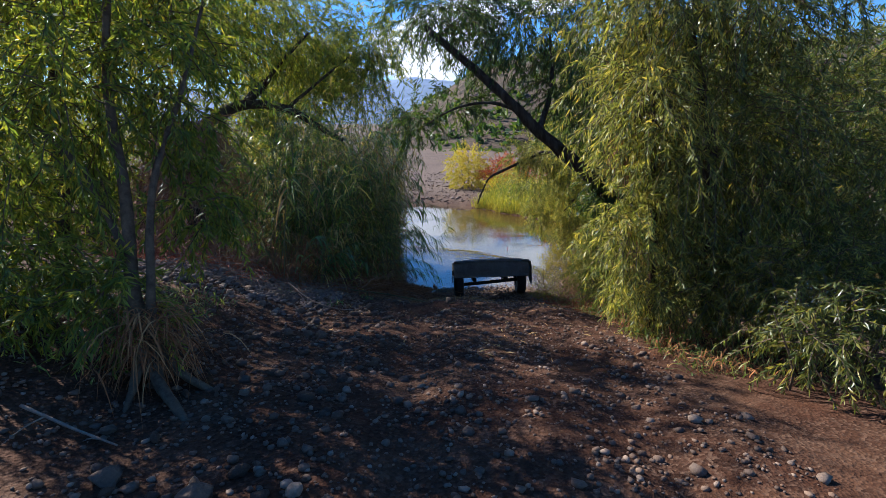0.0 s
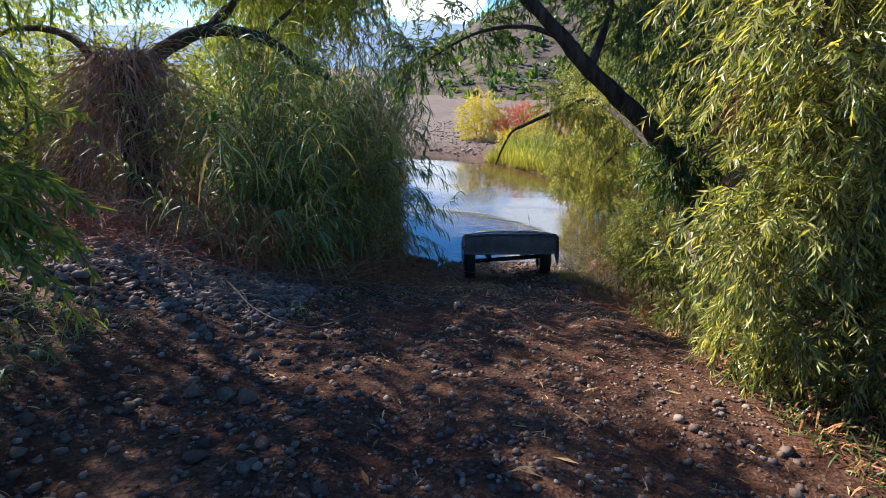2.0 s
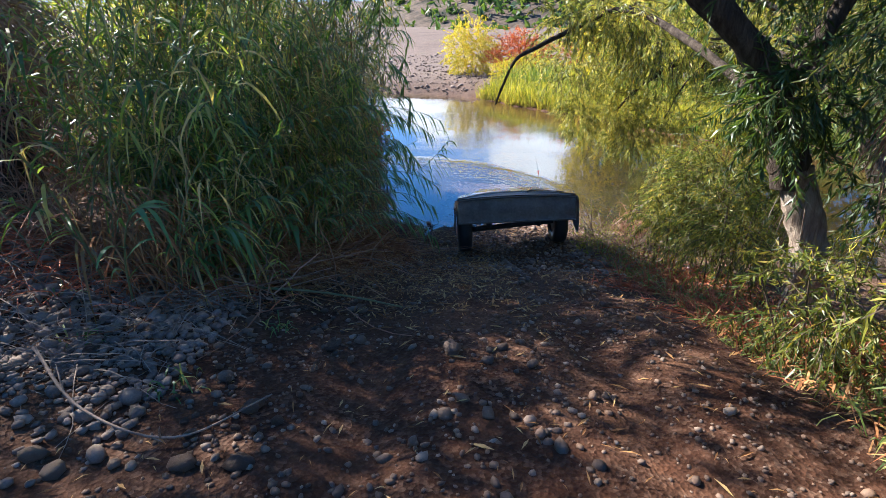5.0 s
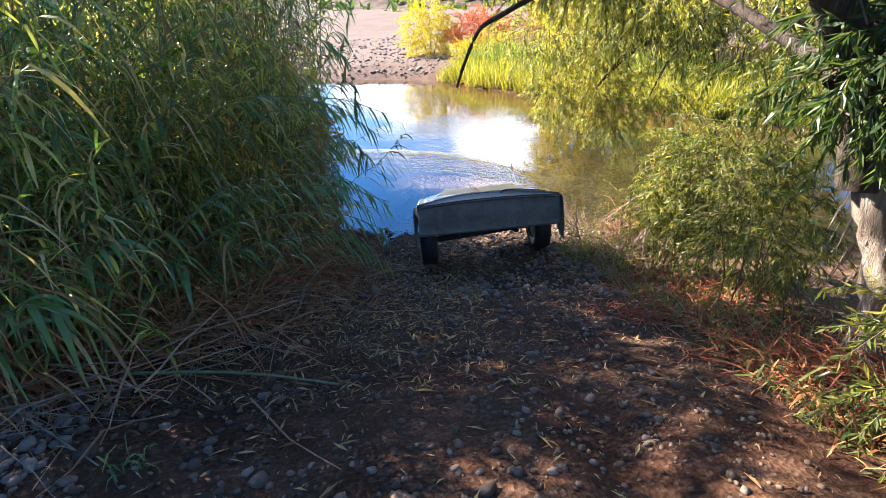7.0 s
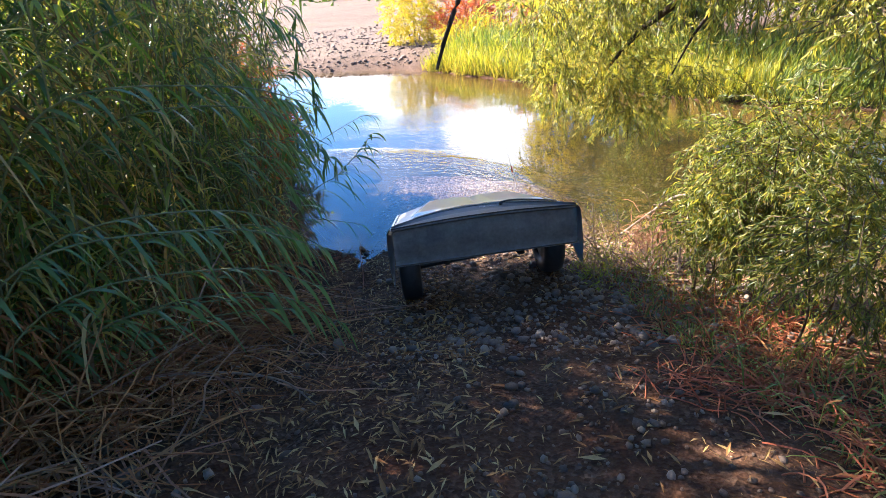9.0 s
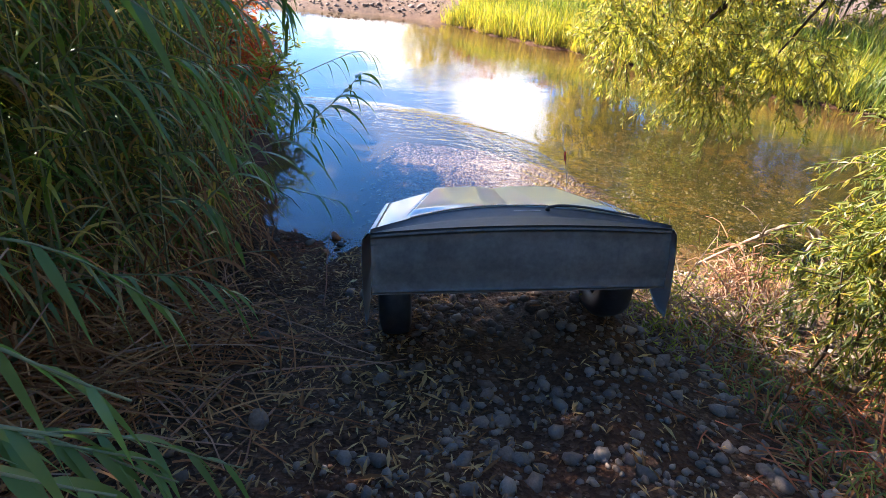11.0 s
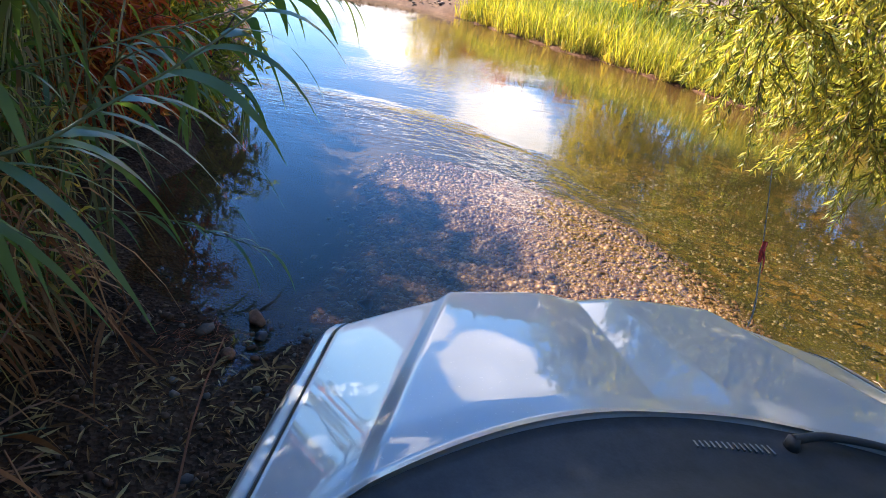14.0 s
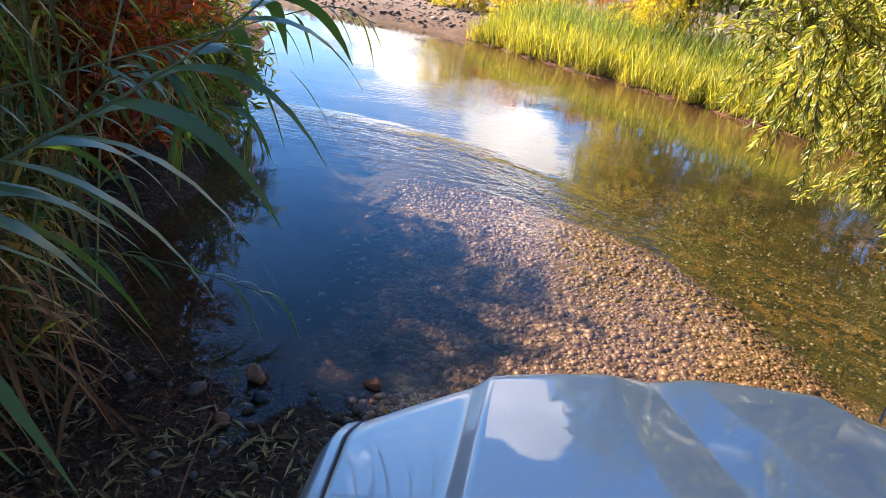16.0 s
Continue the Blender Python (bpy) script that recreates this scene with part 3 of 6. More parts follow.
def build_ground():
    gx, gy = steps(-5.5, 5.5, 0.13, 1.08, -900, 900), steps(-1.0, 20, 0.13, 1.07, -200, 2500)
    X, Y = np.meshgrid(gx, gy, indexing="ij")
    Z = height(X, Y)
    n, m = X.shape
    i, j = np.meshgrid(np.arange(n - 1), np.arange(m - 1), indexing="ij")
    f = np.stack([i * m + j, (i + 1) * m + j, (i + 1) * m + j + 1, i * m + j + 1], -1).reshape(-1, 4)
    g = mesh_of("ground", np.stack([X, Y, Z], -1).reshape(-1, 3), f, M_GROUND, None, True)
    return tagged(g, "dark stony soil bank sloping down to a creek", "ground", kind="structure")


ground = build_ground()


def build_water():
    pts = CREEK.copy()
    grow = []
    for k, p in enumerate(pts):
        t = unit(pts[(k + 1) % len(pts)] - pts[k - 1])
        grow.append(p + np.array([t[1], -t[0]]) * 0.5)
    bm = bmesh.new()
    face = bm.faces.new([bm.verts.new((x, y, 0)) for x, y in grow])
    bmesh.ops.triangulate(bm, faces=[face])
    me = bpy.data.meshes.new("creek_water")
    bm.to_mesh(me)
    bm.free()
    me.materials.append(M_WATER)
    return tagged(new("water", me), "clear shallow creek with ripples reflecting sky and clouds", "water", kind="structure")


water = build_water()


def ridge(name, label, dist, az0, az1, profile, depth, material, seed, rough):
    """A range of hills: profile gives (azimuth, elevation) of its skyline."""
    az = np.linspace(az0, az1, 160)
    el = np.interp(az, [p[0] for p in profile], [p[1] for p in profile])
    u = np.linspace(0, 1, 40)
    A, U = np.meshgrid(np.radians(az), u, indexing="ij")
    top = np.tan(np.radians(el))[:, None] * dist + 4
    R = dist - depth * (1 - U)
    s = np.sin(U * np.pi / 2) ** 1.3
    x, y = R * np.sin(A), R * np.cos(A)
    z = top * s + rough * top * waves(x, y, dist * 0.22, seed) * U + rough * 0.5 * top * waves(x, y, dist * 0.06, seed + 1) * U
    n, m = A.shape
    i, j = np.meshgrid(np.arange(n - 1), np.arange(m - 1), indexing="ij")
    f = np.stack([i * m + j, (i + 1) * m + j, (i + 1) * m + j + 1, i * m + j + 1], -1).reshape(-1, 4)
    return tagged(mesh_of(name, np.stack([x, y, z - 0.3], -1).reshape(-1, 3), f, material, None, True), label, "hill", kind="structure")


ridge("hill", "dry brown scrub-covered hillside beyond the creek", 190, -7, 75, [(-7, 0.2), (-5, 1.5), (-1, 3.6), (3.3, 6.2), (8, 7.4), (16, 8.0), (35, 7.4), (75, 6)], 110, M_HILL, 11, 0.05)
ridge("mountain_backdrop", "distant mountain ridge under the clouds, coloured blue for haze", 1900, -40, 60, [(-40, 3.5), (-20, 4.0), (-7, 5.0), (-3, 5.6), (3, 5.0), (60, 4)], 700, M_MOUNTAIN, 12, 0.05)


# ---- vehicle standing at the water's edge ----
def part(name, bm, material, parent, label="", smooth=True):
    me = bpy.data.meshes.new(name)
    bm.to_mesh(me)
    bm.free()
    for p in me.polygons:
        p.use_smooth = smooth
    me.materials.append(material)
    ob = new(name, me)
    ob.parent = parent
    if label:
        tagged(ob, label)
    return ob


def grid_part(name, fn, nu, nv, material, parent, label="", thick=0.0):
    """A panel from fn(u, v), u and v in 0..1, with a second skin below where thick."""
    u, v = np.meshgrid(np.linspace(0, 1, nu), np.linspace(0, 1, nv), indexing="ij")
    top = fn(u, v).reshape(-1, 3)
    i, j = np.meshgrid(np.arange(nu - 1), np.arange(nv - 1), indexing="ij")
    f = np.stack([i * nv + j, (i + 1) * nv + j, (i + 1) * nv + j + 1, i * nv + j + 1], -1).reshape(-1, 4)
    if thick:
        n = len(top)
        rim = np.concatenate([np.arange(nv), np.arange(1, nu) * nv + nv - 1, (nu - 1) * nv + np.arange(nv - 2, -1, -1), np.arange(nu - 2, 0, -1) * nv])
        nxt = np.roll(rim, -1)
        f = np.vstack([f, f[:, ::-1] + n, np.stack([nxt, rim, rim + n, nxt + n], -1)])
        top = np.vstack([top, top - np.array([0, 0, thick])])
    return mesh_of(name, top, f, material, parent, True, label)


def hood_half(v):
    """Half width of the bonnet from cowl (0) to nose (1)."""
    return 0.92 - 0.10 * v - 0.05 * smoothstep(0.86, 1.0, v) ** 2


def hood_shape(u, v):
    """Two raised fields with a shallow trough between them and low flats outside; x from the middle, y forward."""
    riser, trough = 0.733 - 0.226 * v, 0.192 - 0.058 * v
    half = hood_half(v)
    lines = [-half, -riser - 0.012, -riser + 0.004, -riser + 0.044, -riser + 0.056, -trough - 0.01, -trough + 0.01, 0 * v]
    drops = [0.090, 0.034, 0.029, 0.003, 0.0, 0.0, 0.0015, 0.021]
    lines, drops = lines + [-l for l in lines[-2::-1]], drops + drops[-2::-1]
    at = (0, 0.10, 0.115, 0.14, 0.155, 0.37, 0.39, 0.5, 0.61, 0.63, 0.845, 0.86, 0.885, 0.90, 1.0)
    x, drop = lines[0], drops[0] + 0 * v
    for k in range(14):
        w = np.clip((u - at[k]) / (at[k + 1] - at[k]), 0, 1)
        x = x + (lines[k + 1] - lines[k]) * w
        drop = drop + (drops[k + 1] - drops[k]) * w
    y = (0.041 - 0.5 * x ** 2) * (1 - v) + (0.80 - 0.2526 * x ** 2) * v
    fade = 0.25 + 0.75 * smoothstep(-0.02, 0.12, v)
    return np.stack([x, y, -0.728 - drop * fade - (0.09 - 0.021) * (1 - fade) * (np.abs(x) / 0.92) ** 2 - 0.030 * smoothstep(0.93, 1.0, v) ** 2], -1)


def box(name, at, size, round_, material, parent, label=""):
    bm = bmesh.new()
    bmesh.ops.create_cube(bm, size=1, matrix=Matrix.LocRotScale(at, None, size))
    bmesh.ops.bevel(bm, geom=bm.edges[:], offset=round_, segments=2, affect="EDGES")
    return part(name, bm, material, parent, label)


def build_vehicle():
    car = thing("off_road_vehicle", "front of a silver-grey off-road vehicle halted at the water's edge", "vehicle")
    place = pose(0.504, 12.400, 2.076, -13.32, -7.58, -1.88) @ pose(0.6197, 0.87, 0, 0, 5.17, 4.23)
    car.matrix_world = place
    grid_part("hood", hood_shape, 201, 41, M_PAINT, car, "dusty silver hood with two raised fields", 0.02)

    def side(sign):
        def fender(u, v):
            edge = hood_shape(np.full_like(u, 0.5 + sign * 0.5), v)
            k = u * 5
            out, dn = np.interp(k, range(6), [0, 0.030, 0.055, 0.066, 0.066, 0.05]), np.interp(k, range(6), [0.0, 0.006, 0.04, 0.15, 0.42, 0.60])
            arch = dn * np.where(k > 3, 1 - 0.5 * np.exp(-((v - 0.55) / 0.36) ** 4) * (k - 3) / 2, 1)
            return np.stack([edge[..., 0] + sign * (0.006 + out), edge[..., 1], edge[..., 2] - arch + 0.002], -1)
        return grid_part("fender", fender, 26, 41, M_PAINT, car, "silver front fender", 0.006)

    side(-1), side(1)

    # nose below the bonnet, and the bulkhead that closes the engine bay behind
    def nose(u, v):
        e = hood_shape(u, np.ones_like(u))
        return np.stack([e[..., 0], e[..., 1] + 0.02 * np.sin(v * 3.1), e[..., 2] - 0.004 - 0.30 * v], -1)
    grid_part("grille_panel", nose, 31, 8, M_PAINT, car, "", 0.02)

    def bulkhead(u, v):
        x = (2 * u - 1) * 0.93
        return np.stack([x, -0.415 + 0.008 * np.sin(v * 9.4), -0.775 - 0.035 * (x / 0.93) ** 2 - (0.40 - 0.035 * (x / 0.93) ** 2) * v], -1)
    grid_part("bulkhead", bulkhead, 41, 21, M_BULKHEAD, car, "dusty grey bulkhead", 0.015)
    box("bumper", (0, 0.86, -1.16), (1.70, 0.10, 0.14), 0.03, M_BLACK, car, "black steel bumper")
    for sign in (-1, 1):
        box("frame_rail", (sign * 0.40, 0.34, -1.26), (0.07, 0.95, 0.10), 0.012, M_BLACK, car, "black steel frame rail")

    # cowl with its louvres and wiper
    def cowl(u, v):
        x = (2 * u - 1) * 0.93
        return np.stack([x, (0.035 - 0.5 * x ** 2) * (1 - v) - 0.41 * v, -0.742 - 0.035 * (x / 0.93) ** 2 - 0.030 * np.sin(v * 3.14) * (v < 0.5) - 0.02 * (v >= 0.5)], -1)
    grid_part("cowl", cowl, 61, 13, M_BLACK, car, "black plastic cowl panel", 0.02)
    for k in range(14):
        x = 0.015 + 0.013 * k
        bm = bmesh.new()
        bmesh.ops.create_cube(bm, size=1, matrix=Matrix.LocRotScale((x, 0.035 - 0.5 * x * x - 0.06, -0.763), None, (0.005, 0.05, 0.016)))
        part("louvre", bm, M_STEEL, car, "", False)
    blade = smooth_line([(0.24, -0.04, -0.735), (0.33, -0.045, -0.722), (0.50, -0.10, -0.728), (0.78, -0.26, -0.755)])
    arm = tubes("wiper", [(blade, 0.011, 0.007)], M_BLACK, car, 8, 0, None, "black windscreen wiper arm")
    bm = bmesh.new()
    bmesh.ops.create_cone(bm, cap_ends=True, segments=16, radius1=0.018, radius2=0.013, depth=0.03, matrix=Matrix.Translation((0.24, -0.04, -0.745)))
    part("pivot", bm, M_BLACK, arm)
    # antenna with red tape, on the far fender
    mast = smooth_line([(0.556, 0.596, -0.737), (0.558, 0.595, -0.655), (0.530, 0.596, -0.471), (0.486, 0.597, -0.200)])
    ant = tubes("antenna", [(mast, 0.0032, 0.0014)], M_STEEL, car, 6, 0, None, "thin whip antenna")
    tape = Vector((0.530, 0.596, -0.471))
    tubes("tape", [([tape + Vector(d) for d in ((0.001, 0, -0.035), (0.001, 0, -0.018), (0, 0, 0), (0, 0, 0.018), (-0.001, 0, 0.035))], 0.006, 0.009), ([tape + Vector(d) for d in ((0, -0.005, 0.0), (0.004, -0.012, -0.02), (0.006, -0.016, -0.045), (0.004, -0.018, -0.07))], 0.004, 0.0015)], M_FLAG, ant, 6, 0.25, np.random.default_rng(4), "red tape tied round the antenna")
    # wheels rest on the ground
    lower = []
    for sign in (-1, 1):
        x, y = sign * 0.80, 0.30
        p = place @ Vector((x, y, -1.5))
        hub = -1.5 + (float(height(p.x, p.y)) - p.z) + 0.365
        lower.append((sign * 0.72, y, hub))
        bm = bmesh.new()
        turn = pose(x, y, hub, 0, 90, 0)
        prof = [(0.20, 0.105), (0.31, 0.115), (0.36, 0.095), (0.375, 0.04), (0.375, -0.04), (0.36, -0.095), (0.31, -0.115), (0.20, -0.105)]
        rings = [[bm.verts.new(turn @ Vector((r * math.cos(a) * (1 + (0.012 if k % 2 and r > 0.35 else 0)), r * math.sin(a) * (1 + (0.012 if k % 2 and r > 0.35 else 0)), h))) for k, a in enumerate(np.linspace(0, 2 * np.pi, 48, endpoint=False))] for r, h in prof]
        for a, b in zip(rings, rings[1:] + rings[:1]):
            for k in range(48):
                bm.faces.new((a[k], a[(k + 1) % 48], b[(k + 1) % 48], b[k]))
        tyre = part("tyre", bm, M_BLACK, car, "black off-road tyre")
        bm = bmesh.new()
        bmesh.ops.create_cone(bm, cap_ends=True, segments=32, radius1=0.20, radius2=0.17, depth=0.16, matrix=turn)
        part("rim", bm, M_STEEL, tyre)
    tubes("axle", [([lower[0], tuple((Vector(lower[0]) + Vector(lower[1])) / 2), lower[1]], 0.045, 0.045)], M_BLACK, car, 10, 0, None, "black front axle")
    return car


build_vehicle()


# ---- trees ----
def build_trees():
    tree("willow_tree", "young willow with exposed roots and yellow-green leaves on the stony bank",
         [([(-2.25, 3.75, 2.55), (-2.33, 3.8, 3.2), (-2.36, 3.9, 3.9), (-2.5, 4.1, 4.8), (-2.4, 4.2, 5.8)], 0.065, 0.02),
          ([(-2.2, 3.72, 2.6), (-2.18, 3.78, 3.3), (-2.14, 3.9, 4.0), (-2.0, 4.2, 4.7), (-1.9, 4.5, 5.4)], 0.04, 0.012),
          ([(-2.35, 3.85, 3.4), (-2.8, 4.1, 4.1), (-3.5, 4.4, 4.6)], 0.03, 0.01),
          ([(-2.25, 3.75, 2.75), (-2.05, 3.5, 2.62), (-1.75, 3.2, 2.52), (-1.5, 2.95, 2.42)], 0.06, 0.015),
          ([(-2.27, 3.72, 2.8), (-2.2, 3.45, 2.62), (-2.1, 3.1, 2.52)], 0.05, 0.012),
          ([(-2.2, 3.76, 2.8), (-1.95, 3.66, 2.6), (-1.6, 3.6, 2.42), (-1.35, 3.4, 2.38)], 0.045, 0.01)],
         [((-2.9, 4.2, 4.95), (0.85, 0.8, 1.0), 240, 0.6), ((-2.15, 4.4, 4.9), (0.32, 0.4, 0.7), 80, 0.5), ((-3.7, 4.4, 4.3), (0.9, 0.7, 1.1), 220, 0.6), ((-3.6, 4.0, 3.35), (0.7, 0.5, 0.5), 110, 0.5),
          ((-2.8, 4.4, 6.0), (0.9, 0.9, 0.6), 150, 0.6), ((-2.05, 4.5, 3.75), (0.25, 0.4, 0.35), 50, 0.4), ((-2.5, 3.8, 3.15), (0.45, 0.3, 0.3), 60, 0.4), ((-3.9, 3.4, 3.2), (0.8, 0.5, 0.5), 130, 0.5)],
         M_WILLOW_LIGHT, 21, bark=M_TWIG, group="willows on the bank", per=34, leaf=(0.10, 0.018))
    tree("willow_tree", "old willow with an arching bare limb behind the reeds",
         [([(-6.7, 11.0, 1.6), (-6.4, 11.9, 3.4), (-5.7, 12.8, 4.5), (-4.94, 13.4, 5.04), (-3.84, 13.4, 4.96), (-3.05, 13.4, 4.5), (-2.5, 13.5, 4.2)], 0.20, 0.05),
          ([(-4.94, 13.4, 5.04), (-4.5, 13.5, 5.4), (-4.1, 13.5, 5.9), (-3.3, 13.8, 6.8)], 0.09, 0.03),
          ([(-6.2, 12.2, 3.9), (-7.0, 12.6, 4.8), (-8.2, 13.0, 5.0), (-9.2, 13.3, 4.8)], 0.10, 0.03),
          ([(-3.84, 13.4, 4.96), (-3.1, 13.6, 5.6), (-2.3, 14.0, 6.3)], 0.05, 0.02), ([(-4.94, 13.4, 5.04), (-4.7, 14.4, 5.7), (-4.2, 15.6, 6.2), (-3.8, 16.4, 6.3)], 0.07, 0.025),
          ([(-8.5, 11.5, 1.8), (-8.4, 11.8, 4.0), (-8.6, 12.2, 6.5)], 0.14, 0.06), ([(-8.45, 11.7, 3.6), (-7.6, 10.8, 6.2), (-6.6, 9.6, 7.6), (-5.0, 8.6, 7.9)], 0.10, 0.03)],
         [((-4.3, 14, 6.7), (2.0, 1.5, 1.0), 420, 0.9), ((-1.9, 14.3, 6.6), (0.9, 0.9, 0.9), 210, 0.9), ((-7.3, 13, 6.6), (2.2, 1.6, 1.3), 430, 0.9), ((-2.2, 14.6, 5.6), (0.5, 0.6, 0.7), 90, 0.8),
          # the last three clumps are added overhead to shade the bank and hood
          ((-5.2, 14.5, 8), (2.5, 1.5, 1.0), 300, 0.9), ((-9.5, 12, 5.5), (1.6, 1.5, 1.6), 300, 0.9), ((-7.0, 10.0, 7.6), (2.5, 2.2, 1.1), 580, 0.9), ((-5.0, 8.5, 7.8), (1.8, 1.5, 0.9), 320, 0.9), ((-5.3, 11.6, 6.8), (1.8, 1.4, 0.9), 460, 0.9), ((-5.7, 7.2, 6.4), (1.6, 1.4, 0.8), 330, 0.9), ((-3.9, 16.3, 6.1), (1.3, 1.1, 0.9), 360, 0.9), ((-3.8, 17.2, 6.5), (1.1, 0.9, 0.7), 320, 0.8)],
         M_WILLOW_LIGHT, 22, group="willows on the bank", per=30, leaf=(0.13, 0.024))
    tree("willow_tree", "leaning willow with a thick dark limb arching over the track",
         [([(3.28, 9.5, 2.45), (3.15, 9.5, 2.85), (2.9, 9.45, 3.25), (2.5, 9.35, 3.72), (1.65, 9.3, 4.4), (1.2, 9.3, 4.85), (0.5, 9.3, 5.45), (-0.3, 9.4, 6.1)], 0.17, 0.05),
          ([(1.3, 9.3, 4.75), (0.8, 9.3, 4.88), (0.2, 9.3, 4.78), (-0.4, 9.35, 4.45)], 0.035, 0.012),
          ([(2.85, 9.45, 3.1), (3.4, 9.6, 4.0), (3.9, 9.8, 5.2), (4.1, 10, 6.5)], 0.10, 0.03),
          ([(1.65, 9.3, 4.4), (1.9, 9.6, 5.2), (1.9, 10, 6.2)], 0.06, 0.02),
          ([(3.0, 9.5, 3.1), (2.75, 10.8, 3.6), (2.4, 12.2, 3.95), (1.85, 12.8, 3.68), (1.32, 12.8, 3.43), (1.11, 12.8, 3.3), (0.95, 12.8, 2.98), (0.84, 12.8, 2.68)], 0.05, 0.014)],
         [((2.9, 10.0, 5.3), (1.3, 1.1, 1.2), 420, 0.8), ((1.2, 9.9, 6.3), (1.2, 0.9, 0.8), 330, 0.8), ((4.7, 9.3, 4.6), (1.6, 1.6, 2.0), 650, 0.9), ((-0.5, 9.4, 4.55), (0.25, 0.3, 0.25), 34, 0.55), ((0.2, 9.5, 4.9), (0.5, 0.3, 0.2), 30, 0.45),
          ((-0.1, 9.5, 6.4), (0.9, 0.7, 0.5), 150, 0.8), ((5.5, 9.5, 2.8), (1.5, 1.5, 1.2), 300, 0.8), ((2.85, 9.15, 3.3), (0.3, 0.25, 0.4), 70, 0.5)],
         M_WILLOW_DARK, 23, group="willows on the bank", per=32)
    tree("willow_tree", "dense willow with long sunlit yellow-green hanging twigs beside the track",
         [([(3.7, 6.9, 1.7), (3.5, 6.8, 3.0), (3.2, 6.5, 4.4), (2.7, 6.2, 5.6)], 0.13, 0.04), ([(3.6, 6.8, 2.4), (4.4, 7.1, 3.8), (5.0, 7.2, 5.3)], 0.09, 0.03), ([(3.4, 6.7, 3.5), (2.8, 6.2, 4.4), (2.2, 5.9, 4.9)], 0.05, 0.015)],
         [((3.2, 6.5, 4.5), (1.0, 1.0, 1.4), 480, 0.8), ((4.6, 7, 3.8), (1.4, 1.3, 1.9), 600, 0.8), ((3.0, 6.3, 6.0), (1.5, 1.2, 0.8), 480, 0.8),
          ((3.3, 6.4, 2.5), (0.8, 0.8, 0.5), 230, 0.6), ((6.2, 6.2, 4.0), (1.6, 1.6, 2.2), 400, 0.8), ((5.5, 5.0, 2.8), (1.2, 1.0, 0.8), 260, 0.7)],
         M_WILLOW_OLIVE, 24, group="willows on the bank", per=36, leaf=(0.105, 0.016))
    tree("willow_tree", "slender willow with sunlit yellow-green twigs hanging beside the track",
         [([(2.75, 6.6, 1.75), (2.6, 6.4, 3.2), (2.4, 6.2, 4.6), (2.2, 6.0, 5.6)], 0.05, 0.015)],
         [((2.15, 6.0, 4.8), (0.34, 0.5, 0.55), 110, 0.8), ((2.5, 6.1, 4.1), (0.30, 0.4, 0.35), 70, 0.6), ((2.2, 6.1, 3.3), (0.20, 0.3, 0.55), 95, 0.7), ((2.75, 6.2, 3.4), (0.22, 0.3, 0.4), 55, 0.6), ((2.4, 6.0, 5.8), (0.6, 0.5, 0.4), 90, 0.8), ((2.55, 6.3, 2.45), (0.3, 0.3, 0.35), 60, 0.5)],
         M_WILLOW_GOLD, 26, group="willows on the bank", per=42, leaf=(0.105, 0.015), droop=0.3)
    tree("willow_tree", "yellowing willow whose branches hang low over the water",
         [([(6.9, 12.0, 0.3), (6.6, 12.6, 1.8), (6.0, 13.6, 3.0), (5.0, 14.8, 3.3), (4.2, 15.7, 2.7), (3.7, 16.1, 2.0)], 0.16, 0.02), ([(6.3, 13.2, 2.6), (5.6, 14.2, 3.9), (4.2, 15, 4.2), (2.9, 15.2, 3.8)], 0.07, 0.012), ([(5.0, 14.8, 3.3), (4.8, 15.5, 2.6), (4.7, 16.0, 1.8)], 0.03, 0.01), ([(6.3, 13.2, 2.7), (4.8, 12.4, 3.5), (3.4, 12.0, 3.6)], 0.05, 0.015)],
         [((3.8, 16.4, 2.1), (0.4, 0.45, 0.7), 125, 0.6), ((4.8, 16.0, 1.9), (0.6, 0.5, 0.7), 90, 0.6), ((4.2, 15.5, 3.7), (1.3, 0.9, 0.6), 231, 0.7), ((6, 14.5, 3.9), (1.6, 1.2, 1.3), 316, 0.8), ((6.6, 15.6, 5.6), (1.8, 1.3, 1.1), 300, 0.8), ((2.5, 15.4, 3.1), (0.6, 0.6, 0.5), 80, 0.6), ((3.0, 16.2, 2.0), (0.35, 0.4, 0.6), 85, 0.5), ((4.2, 16.3, 1.4), (0.5, 0.4, 0.5), 92, 0.5), ((3.6, 15.9, 2.9), (0.7, 0.5, 0.5), 125, 0.6), ((7.5, 14, 3.4), (1.4, 1.3, 1.5), 250, 0.8), ((3.0, 12.2, 3.6), (0.6, 0.8, 0.4), 79, 0.6), ((2.4, 12.4, 3.95), (0.55, 0.5, 0.35), 90, 0.6), ((1.85, 12.9, 3.85), (0.35, 0.4, 0.25), 36, 0.5), ((4.1, 11.6, 3.0), (0.5, 0.6, 0.5), 60, 0.6)],
         M_WILLOW_GOLD, 25, group="willows on the bank", per=40, leaf=(0.09, 0.017))
